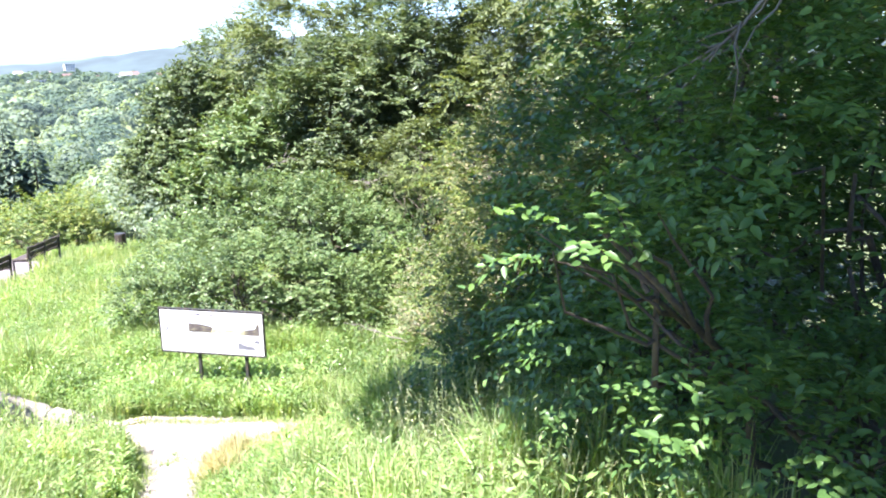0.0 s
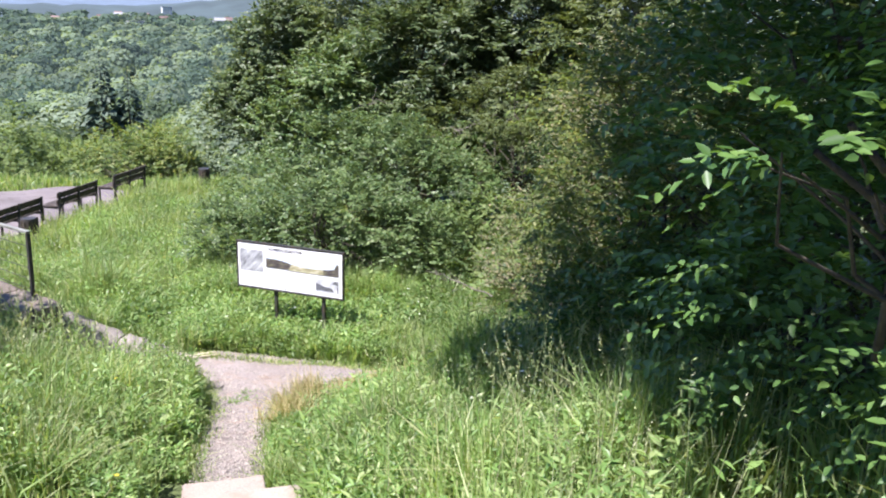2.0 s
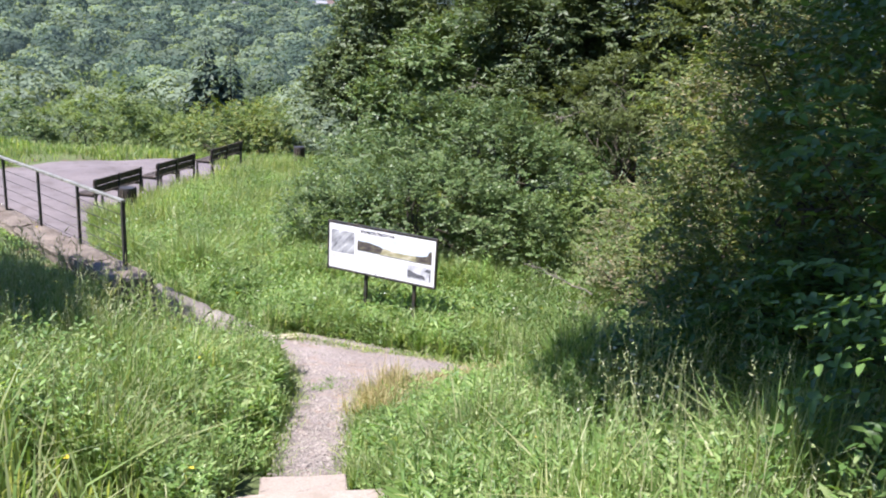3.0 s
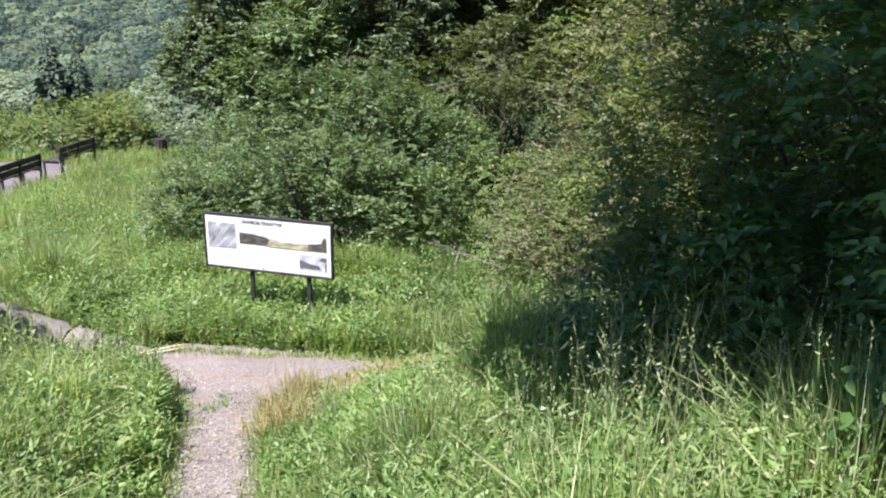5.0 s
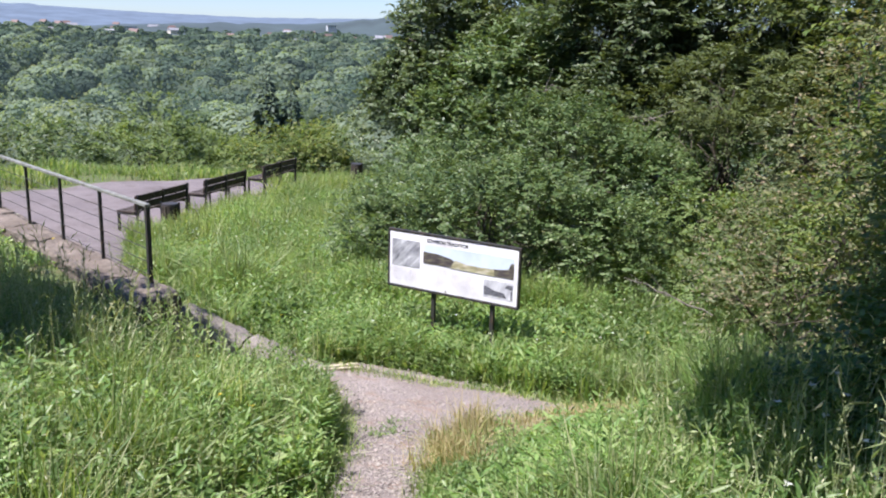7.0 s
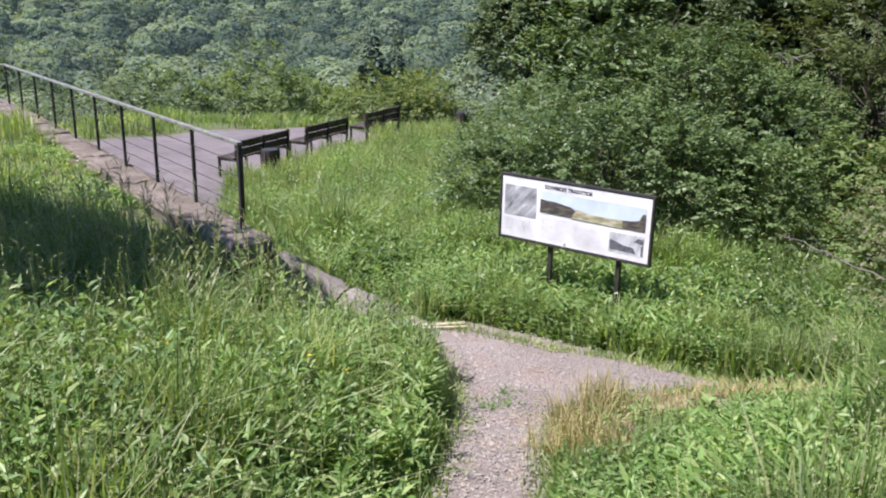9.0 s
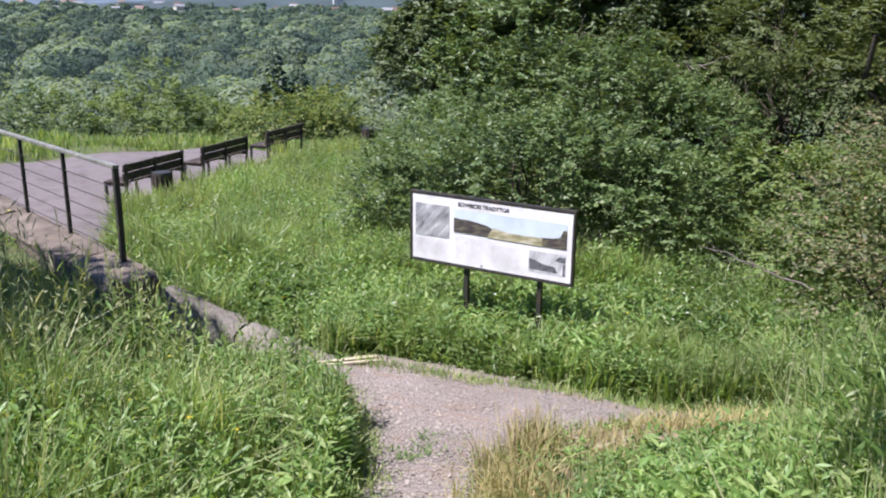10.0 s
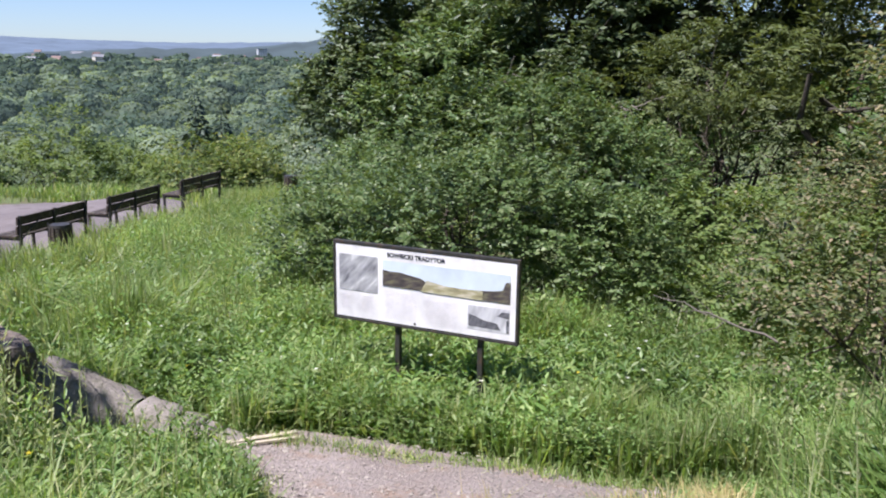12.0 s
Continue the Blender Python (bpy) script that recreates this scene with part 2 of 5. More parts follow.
def crown(rng, lobes, twigs, reach, count, length, width, droop=0.25, full=False, inner=0.22, ragged=0.16, split=9, face=0.6, gaps=True):
    """Leaf sprays over the uneven skins of a crown's lobes, with some inside. A lobe: centre, radii."""
    if split:
        small = []
        for c, r in lobes:
            for _ in range(split):
                d = unit(rng.normal(0, 1, 3) + (0, 0, 0.25))
                k = rng.uniform(0.32, 0.62)
                small.append((tuple(np.array(c) + d * np.array(r) * (1.02 - k * 0.75)), tuple(np.array(r) * k)))
            small.append((c, tuple(np.array(r) * 0.72)))
        lobes = small
    area = np.array([(r[0] * r[1] + r[0] * r[2] + r[1] * r[2]) for _, r in lobes])
    out = []
    for (c, r), share in zip(lobes, area / area.sum()):
        n = max(8, int(twigs * share * 1.4))
        d = unit(rng.normal(0, 1, (n, 3)))
        d[:, 2] = np.where(d[:, 2] < -0.55, -d[:, 2], d[:, 2])
        lump = waves(d * 1.6 + np.array(c), 7) * ragged * 2.2
        rad = rng.uniform(0.82, 1.06, n) + lump
        deep = rng.random(n) < inner
        rad[deep] *= rng.uniform(0.45, 0.85, deep.sum())
        at = np.array(c) + d * np.array(r) * rad[:, None]
        clump = waves(at * (0.85 / reach), 19)
        at = at + d * (clump * reach * 0.45)[:, None]
        keep = clump > (-0.16 if gaps else -9)
        for c2, r2 in lobes:
            if c2 is not c:
                keep &= (((at - np.array(c2)) / np.array(r2)) ** 2).sum(1) > 0.4
        head = d * 0.8 + np.array([0, 0, 0.25]) + rng.normal(0, 0.35, (n, 3))
        out.append(sprays(rng, at[keep], head[keep], reach, count, length, width, droop, full, face))
    return joined(out)


def shrub(name, label, category, foot, lobes, twigs, mat, seed, reach=0.35, count=10, length=0.07, width=0.04, droop=0.25, full=False,
          stems=7, thick=0.03, wood=None, group="", inner=0.22, ragged=0.16, gaps=True):
    """A shrub or tree: stems that rise from its foot into its lobes, and its leaves."""
    rng = np.random.default_rng(seed)
    base = np.array([foot[0], foot[1], ground_height(foot[0], foot[1]) - 0.05])
    thing = new(name)
    thing.location = base
    lobes = [(tuple(np.array(c, float) - base), r) for c, r in lobes]
    for k in range(stems):
        wood_parts = []
        c, r = lobes[k % len(lobes)]
        tip = np.array(c) + rng.normal(0, 0.35, 3) * np.array(r)
        start = np.array([0.0, 0.0, 0.0]) + (rng.normal(0, thick * 2.5, 3) * (1, 1, 0) if stems > 3 else 0)
        wood_parts.append(limb(rng, start, tip, thick, thick * 0.3))
        for _ in range(4):
            far = np.array(c) + unit(rng.normal(0, 1, 3)) * np.array(r) * 0.92
            mid = start + (tip - start) * rng.uniform(0.45, 0.95)
            wood_parts.append(limb(rng, mid, far, thick * 0.4, thick * 0.1, n=5, sides=5))
        if stems <= 3 and k == 0:
            for c2, r2 in lobes[stems:]:
                mid = start + (tip - start) * rng.uniform(0.5, 0.9)
                wood_parts.append(limb(rng, mid, c2, thick * 0.45, thick * 0.12, 0.05, n=6, sides=5))
        array_part("trunk" if stems <= 3 else "stem", joined(wood_parts), wood or BARK, thing)
    array_part("crown", crown(rng, lobes, twigs, reach, count, length, width, droop, full, inner, ragged, gaps=gaps), mat, thing)
    return tagged(thing, label, category, group)


# ---- terrain ----
def smooth(a, b, v):
    u = np.clip((v - a) / (b - a), 0, 1)
    return u * u * (3 - 2 * u)


RAIL_AT, RAIL_WAY, RAIL_OUT = np.array((-5.99, 10.53)), np.array((-0.867, 0.498)), np.array((0.498, 0.867))


def path_x(y):
    """The middle of the trodden way."""
    return np.where(y < 6.2, 0.585 - 0.3846 * y, -1.8 - 0.30 * (y - 6.2))


def path_z(y):
    """The height of the ground along the way: steep at the steps, then easing out on the terrace and dropping to the valley."""
    z = np.where(y < 6.2, 0.2 + 0.36 * (6.2 - y), 0.1 - 0.177 * (np.minimum(y, 10.6) - 6.2))
    z = np.where((y >= 6.0) & (y < 6.4), 0.27 - 0.51 * (y - 6.0), z)
    z = z - 0.08 * np.clip(y - 10.9, 0, 5) - 0.03 * np.clip(y - 15.9, 0, 10)
    return z


def ground_height(x, y):
    x, y = np.asarray(x, float), np.asarray(y, float)
    p = path_z(np.maximum(y, -6))
    d = x - path_x(np.clip(y, -6, 12))
    right = np.clip(d - 0.45, 0, 5.5) * (0.25 * (1 - smooth(8.3, 11.0, y)) + 0.02)
    n = (x - RAIL_AT[0]) * RAIL_OUT[0] + (y - RAIL_AT[1]) * RAIL_OUT[1]
    s = (x - RAIL_AT[0]) * RAIL_WAY[0] + (y - RAIL_AT[1]) * RAIL_WAY[1]
    bank = -0.09 + 0.12 * smooth(0.8, 4.5, s) + 0.08 * np.clip(-n - 1.2, 0, 3) + 0.25 * np.clip(8.0 - y, 0, 12)
    soft = np.where(s < -0.5, 0.75, 0.12)
    upper = smooth(0.45, 2.6, -d) * (1 - smooth(-soft - 0.1, 0.0 + soft * 0.3, n))
    z = p + right * (d > 0)
    z = z + (np.maximum(bank, p) - z) * upper
    far = np.hypot(x + 3, y - 10)
    edge = np.maximum(y - 27 + 0.25 * np.abs(x + 6), 0) + np.maximum(-x - 19, 0) * 0.8
    z = z - 31.0 * (1 - np.exp(-edge * 0.30 / 31.0))
    z = z + 0.0225 * np.clip(far - 300, 0, 1500)
    z = z - 0.14 * (y < 6.15) * (1 - smooth(0.5, 0.7, np.abs(d)))
    bumps = 0.06 * np.sin(x * 1.7 + 0.6 * y) * np.sin(y * 1.3 - 0.4 * x) * smooth(0.5, 1.4, np.abs(d))
    return z + bumps * (far < 40)


def spread(near, far, fine, count):
    """Lines that stand close in the middle and wide far off."""
    mid = np.arange(near[0], near[1] + fine, fine)
    step = np.geomspace(fine, far, count)
    return np.concatenate([near[0] - np.cumsum(step)[::-1], mid, mid[-1] + np.cumsum(step)])


def build_ground():
    xs, ys = spread((-17, 5), 900, 0.2, 42), spread((-3, 27), 900, 0.2, 42)
    X, Y = np.meshgrid(xs, ys)
    Z = ground_height(X, Y)
    nx, ny = len(xs), len(ys)
    i = np.arange(nx * ny).reshape(ny, nx)
    quads = np.stack([i[:-1, :-1], i[:-1, 1:], i[1:, 1:], i[1:, :-1]], -1).reshape(-1, 4)
    ob = new("ground", mesh_of("ground", np.stack([X, Y, Z], -1).reshape(-1, 3), quads, SOIL))
    ob.data.polygons.foreach_set("use_smooth", np.ones(len(quads), bool))
    tagged(ob, "grassy hillside ground falling towards a wide valley", "ground", kind="structure")


build_ground()


def strip(name, mat, label, rows, lift, cols=9, kind="structure", category="path"):
    """A trodden surface laid on the ground: rows of y and the left and right edge, with ragged sides."""
    rng = np.random.default_rng(5)
    v, ny = [], 0
    ys = np.arange(rows[0][0], rows[-1][0] + 0.001, 0.1)
    known = np.array(rows)
    for y in ys:
        l, r = np.interp(y, known[:, 0], known[:, 1]), np.interp(y, known[:, 0], known[:, 2])
        l, r = l + 0.05 * noise.noise((0, y * 3, 1)) + rng.normal(0, 0.015), r + 0.07 * noise.noise((5, y * 2.5, 2)) + rng.normal(0, 0.02)
        for u in np.linspace(0, 1, cols):
            x = l + (r - l) * u
            rim = min(u, 1 - u)
            v.append((x, y, float(ground_height(x, y)) + lift * min(1, rim * 6) + 0.012 * noise.noise((x * 4, y * 4, 0)) - 0.03 * (rim == 0)))
        ny += 1
    i = np.arange(ny * cols).reshape(ny, cols)
    quads = np.stack([i[:-1, :-1], i[:-1, 1:], i[1:, 1:], i[1:, :-1]], -1).reshape(-1, 4)
    ob = new(name, mesh_of(name, v, quads, mat))
    ob.data.polygons.foreach_set("use_smooth", np.ones(len(quads), bool))
    return tagged(ob, label, category, kind=kind)


PATH_ROWS = [(6.25, -2.1, -1.5), (7.0, -2.34, -1.72), (8.0, -2.64, -1.98), (8.8, -2.92, -2.05), (9.3, -3.2, -1.65), (9.7, -3.5, -1.05), (10.0, -3.75, -0.75), (10.35, -4.0, -0.6), (10.55, -4.1, -1.1), (10.75, -3.9, -2.4), (10.9, -3.6, -3.2)]
strip("path", GRAVEL, "worn pale gravel footpath with bare trodden earth", PATH_ROWS, 0.035, 17)

DRY_EARTH = surface("dry_trodden_earth", (0.21, 0.17, 0.10), (0.33, 0.275, 0.19), 2.0, 45.0, 0.95, 0.8, 0.03, (0.13, 0.14, 0.06))
strip("path", DRY_EARTH, "dry trodden side path with bleached grass", [(8.95, -1.75, -1.5), (9.15, -1.9, -0.95), (9.5, -1.8, -0.6), (9.9, -1.4, -0.45), (10.2, -1.1, -0.4), (10.35, -0.85, -0.5)], 0.03, 11)


def on_path(x, y, margin=0.0):
    k = np.array(PATH_ROWS)
    l, r = np.interp(y, k[:, 0], k[:, 1]), np.interp(y, k[:, 0], k[:, 2])
    low = (y > 6.2) & (y < 10.9) & (x > l - margin) & (x < r + margin)
    return low | ((y <= 6.3) & (np.abs(x - path_x(y)) < 0.5 + margin))


# ---- steps ----
def build_steps():
    stair = new("stairway")
    stair.location = (-1.8, 6.2, 0.0)
    rng = random.Random(3)
    way = math.degrees(math.atan(0.3846))
    for k in range(15):
        y = 5.98 - k * 0.42
        x = 0.585 - 0.3846 * y
        bm = bmesh.new()
        box(bm, ((0.66 if k == 0 else 1.15) + rng.uniform(-0.05, 0.05), 0.5, 0.16), pose(x + 1.8, y - 6.2, 0.25 + 0.151 * k - 0.08, rng.uniform(-1, 1), rng.uniform(-1, 1), way), 0.018)
        bmesh.ops.subdivide_edges(bm, edges=bm.edges[:], cuts=1)
        for v in bm.verts:
            v.co += Vector((rng.uniform(-1, 1), rng.uniform(-1, 1), rng.uniform(-1, 1))) * 0.006
        part("step", bm, SLAB, stair)
    tagged(stair, "weathered pale concrete garden steps overgrown with grass", "stairs")


build_steps()


# ---- retaining wall, kerb and terrace ----
def rail_point(s, n=0.0, z=0.0):
    p = RAIL_AT + RAIL_WAY * s + RAIL_OUT * n
    return Vector((p[0], p[1], z))


KERB_LINE = ((-5.62, 10.56, -0.1), (-5.22, 10.68, -0.32), (-4.86, 10.73, -0.47), (-4.42, 10.73, -0.57), (-4.2, 10.66, -0.62), (-3.92, 10.54, -0.63))
RAIL_TURN = math.degrees(math.atan2(RAIL_WAY[1], RAIL_WAY[0]))


def roughened(bm, amount, seed):
    rng = random.Random(seed)
    for v in bm.verts:
        v.co += Vector((rng.uniform(-1, 1), rng.uniform(-1, 1), rng.uniform(-1, 1))) * amount


def build_wall():
    wall = new("wall_terrace")
    wall.location = rail_point(0, 0, -1.0)
    back = Matrix.Translation(-wall.location)
    bm = bmesh.new()
    c = rail_point(5.95, -0.16, -0.52)
    box(bm, (12.7, 0.42, 1.1), back @ pose(*c, 0, 0, RAIL_TURN), 0.03)
    part("wall_body", bm, CONCRETE, wall)
    rng = random.Random(8)
    s = -0.55
    while s < 12.1:
        w = rng.uniform(0.9, 1.3)
        bm = bmesh.new()
        c = rail_point(s + w / 2, -0.15 + rng.uniform(-0.01, 0.01), (0.055 if s > 0 else 0.0) + rng.uniform(-0.012, 0.012))
        box(bm, (w - 0.02, 0.48 + rng.uniform(-0.05, 0.03), 0.12 if s > 0 else 0.26), back @ pose(*c, rng.uniform(-2, 2), rng.uniform(-1, 1), RAIL_TURN), 0.035 if s > 0 else 0.085)
        bmesh.ops.subdivide_edges(bm, edges=[e for e in bm.edges if e.calc_length() > 0.2], cuts=3, use_grid_fill=True)
        roughened(bm, 0.014, int(s * 10))
        part("coping_stone", bm, CONCRETE, wall)
        s += w
    tagged(wall, "old weathered concrete retaining wall with rough coping", "wall", kind="structure")
    kerb = new("kerb")
    kerb.location = (-4.6, 10.7, -0.7)
    known = np.array(KERB_LINE)
    rng = np.random.default_rng(14)
    cuts = np.sort(np.concatenate([[0, 1], rng.uniform(0.08, 0.92, 6)]))
    for u0, u1 in zip(cuts[:-1], cuts[1:]):
        pieces = []
        for u in np.linspace(u0 + 0.006, u1 - 0.006, 10):
            p = np.array([np.interp(u * 5, range(6), known[:, i]) for i in range(3)])
            end = min(1.0, 0.88 + min(u - u0, u1 - u) * 6)
            wide = 0.23 * (1 - 0.2 * u)
            for w in np.linspace(-1, 1, 11):
                h = (1 - abs(w) ** 4.0) * 0.36 * end - 0.36
                jig = 0.022 * noise.noise((p[0] * 9 + w, p[1] * 9, w * 3)) + 0.016 * noise.noise((p[0] * 26, w * 6, 4))
                pieces.append((p[0] + w * wide * 0.12 + jig, p[1] + w * wide + jig, p[2] + h + jig + 0.02))
        i = np.arange(110).reshape(10, 11)
        quads = np.stack([i[:-1, :-1], i[1:, :-1], i[1:, 1:], i[:-1, 1:]], -1).reshape(-1, 4)
        stone = array_part("kerb_stone", (np.array(pieces) - np.array(kerb.location), quads), KERB, kerb)
        stone.data.polygons.foreach_set("use_smooth", np.ones(len(quads), bool))
    tagged(kerb, "broken grey concrete kerb stepping down to the path", "kerb", kind="structure")
    lath = new("wooden_lath")
    lath.location = (-3.85, 10.62, float(ground_height(-3.85, 10.62)) + 0.05)
    bm = bmesh.new()
    box(bm, (0.62, 0.05, 0.03), pose(0, 0, 0, 0, 2, 38), 0.004)
    box(bm, (0.5, 0.03, 0.02), pose(0.09, -0.03, 0.002, 0, 1, 32), 0.004)
    part("lath", bm, plain("pale_wood", (0.5, 0.43, 0.33), 0.8), lath)
    tagged(lath, "pale broken wooden lath lying across the path edge", "wood")


build_wall()
TERRACE_ROWS = [(11.9, -8.0, -7.7), (12.6, -9.3, -8.0), (13.6, -11.0, -8.5), (14.6, -12.8, -9.3), (16.0, -15.2, -10.35), (17.0, -16.6, -10.5), (19.2, -16.8, -10.45), (21.5, -16.0, -10.4), (23.2, -15.2, -10.35), (24.2, -12.6, -10.9)]
strip("pavement", PAVING, "grey paved viewing terrace", TERRACE_ROWS, 0.05, 25, category="pavement")


def in_terrace(x, y, margin=0.0):
    k = np.array(TERRACE_ROWS)
    l, r = np.interp(y, k[:, 0], k[:, 1]), np.interp(y, k[:, 0], k[:, 2])
    return (y > 11.8) & (y < 24.2) & (x > l - margin) & (x < r + margin)


def build_rail():
    rail = new("railing")
    rail.location = rail_point(0, 0, 0.1)
    back = Matrix.Translation(-rail.location)
    L = 11.5
    n = 9
    step = L / n
    top = lambda s: 1.0 - 0.009 * s
    for k in range(n + 1):
        s = k * step
        bm = bmesh.new()
        w = 0.048 if k == 0 else 0.036
        c = rail_point(s, 0, (top(s) + 0.05) / 2)
        box(bm, (w, w, top(s) - 0.05), back @ pose(*c, 0.4, 0, RAIL_TURN), 0.004)
        part("post", bm, PAINTED_STEEL, rail)
    bm = bmesh.new()
    a, b = rail_point(-0.03, 0, top(0)), rail_point(L, 0, top(L))
    c = (a + b) / 2
    box(bm, ((b - a).length, 0.06, 0.035), back @ pose(*c, 0, math.degrees(0.009), RAIL_TURN), 0.008)
    part("handrail", bm, WORN_STEEL, rail, "worn greenish steel handrail")
    bm = bmesh.new()
    a, b = rail_point(L, 0, top(L)), rail_point(L + 0.9, -1.3, top(L) - 0.03)
    rod(bm, a - rail.location, b - rail.location, 0.022)
    part("handrail", bm, WORN_STEEL, rail)
    bm = bmesh.new()
    foot = float(ground_height(b.x, b.y)) - 0.1
    box(bm, (0.036, 0.036, b.z - foot), back @ pose(b.x, b.y, (b.z + foot) / 2, 0, 0, RAIL_TURN), 0.004)
    part("post", bm, PAINTED_STEEL, rail)
    for k in range(5):
        z = 0.20 + 0.15 * k
        bm = bmesh.new()
        rod(bm, rail_point(0, 0, z) - rail.location, rail_point(L, 0, z - 0.009 * L) - rail.location, 0.005, sides=6)
        part("rod", bm, PAINTED_STEEL, rail)
    tagged(rail, "dark steel railing with slim posts and thin rods on the wall", "railing")


build_rail()


# ---- benches and bins ----
def build_bench():
    bench = new("bench")
    L = 1.75
    for k, z in enumerate((0.56, 0.72)):
        bm = bmesh.new()
        box(bm, (0.035, L, 0.14), pose(0.03 + 0.02 * k, 0, z, 0, 7, 0), 0.006)
        part("back_plank", bm, PLANK, bench)
    for k in range(3):
        bm = bmesh.new()
        box(bm, (0.13, L, 0.035), pose(-0.06 - 0.145 * k, 0, 0.45, 0, 0, 0), 0.006)
        part("seat_plank", bm, PLANK, bench)
    for y in (-L / 2 + 0.05, 0.0, L / 2 - 0.05):
        bm = bmesh.new()
        box(bm, (0.045, 0.045, 0.82), pose(0.055, y, 0.40, 0, 4, 0), 0.004)
        box(bm, (0.045, 0.045, 0.44), pose(-0.4, y, 0.21, 0, 0, 0), 0.004)
        box(bm, (0.5, 0.045, 0.04), pose(-0.17, y, 0.41, 0, 0, 0), 0.004)
        part("frame", bm, PAINTED_STEEL, bench)
    for y1, y2 in ((-0.8, -0.35), (0.8, 0.35)):
        bm = bmesh.new()
        rod(bm, (0.07, y1, 0.42), (0.075, y2, 0.7), 0.01, sides=6)
        part("brace", bm, PAINTED_STEEL, bench)
    tagged(bench, "dark-stained wooden park bench on a black steel frame", "bench", "benches along the terrace")
    return bench


bench = build_bench()


def bench_pose(x, y, turn):
    return pose(x, y, float(ground_height(x, y)) + 0.04, 0, 0, turn)


bench.matrix_world = bench_pose(-10.75, 17.68, -2.5)
copy_thing(bench, bench_pose(-10.65, 20.05, -2.5))
copy_thing(bench, bench_pose(-10.55, 22.65, -2.5))


def build_bin():
    can = new("litter_bin")
    bm = bmesh.new()
    bmesh.ops.create_cone(bm, cap_ends=True, segments=20, radius1=0.15, radius2=0.17, depth=0.46, matrix=pose(0, 0, 0.45))
    part("bucket", bm, PAINTED_STEEL, can)
    bm = bmesh.new()
    bmesh.ops.create_cone(bm, cap_ends=True, segments=20, radius1=0.21, radius2=0.2, depth=0.045, matrix=pose(0, 0, 0.715))
    part("rim", bm, PAINTED_STEEL, can)
    for k in range(12):
        a = k * math.pi / 6
        bm = bmesh.new()
        box(bm, (0.03, 0.075, 0.5), pose(0.19 * math.cos(a), 0.19 * math.sin(a), 0.45, 0, 0, math.degrees(a)), 0.004)
        part("slat", bm, PLANK, can)
    for x in (-0.22, 0.22):
        bm = bmesh.new()
        box(bm, (0.04, 0.04, 0.76), pose(x, 0, 0.38, 0, 0, 0), 0.004)
        part("post", bm, PAINTED_STEEL, can)
    tagged(can, "dark slatted litter bin standing in the grass by the benches", "litter bin")
    return can


bin_one = build_bin()
bin_one.matrix_world = pose(-9.8, 16.6, float(ground_height(-9.8, 16.6)) + 0.03, 0, 0, 20) @ Matrix.Diagonal((0.78, 0.78, 0.95, 1))
copy_thing(bin_one, pose(-9.1, 24.6, float(ground_height(-9.1, 24.6)), 0, 0, -10))


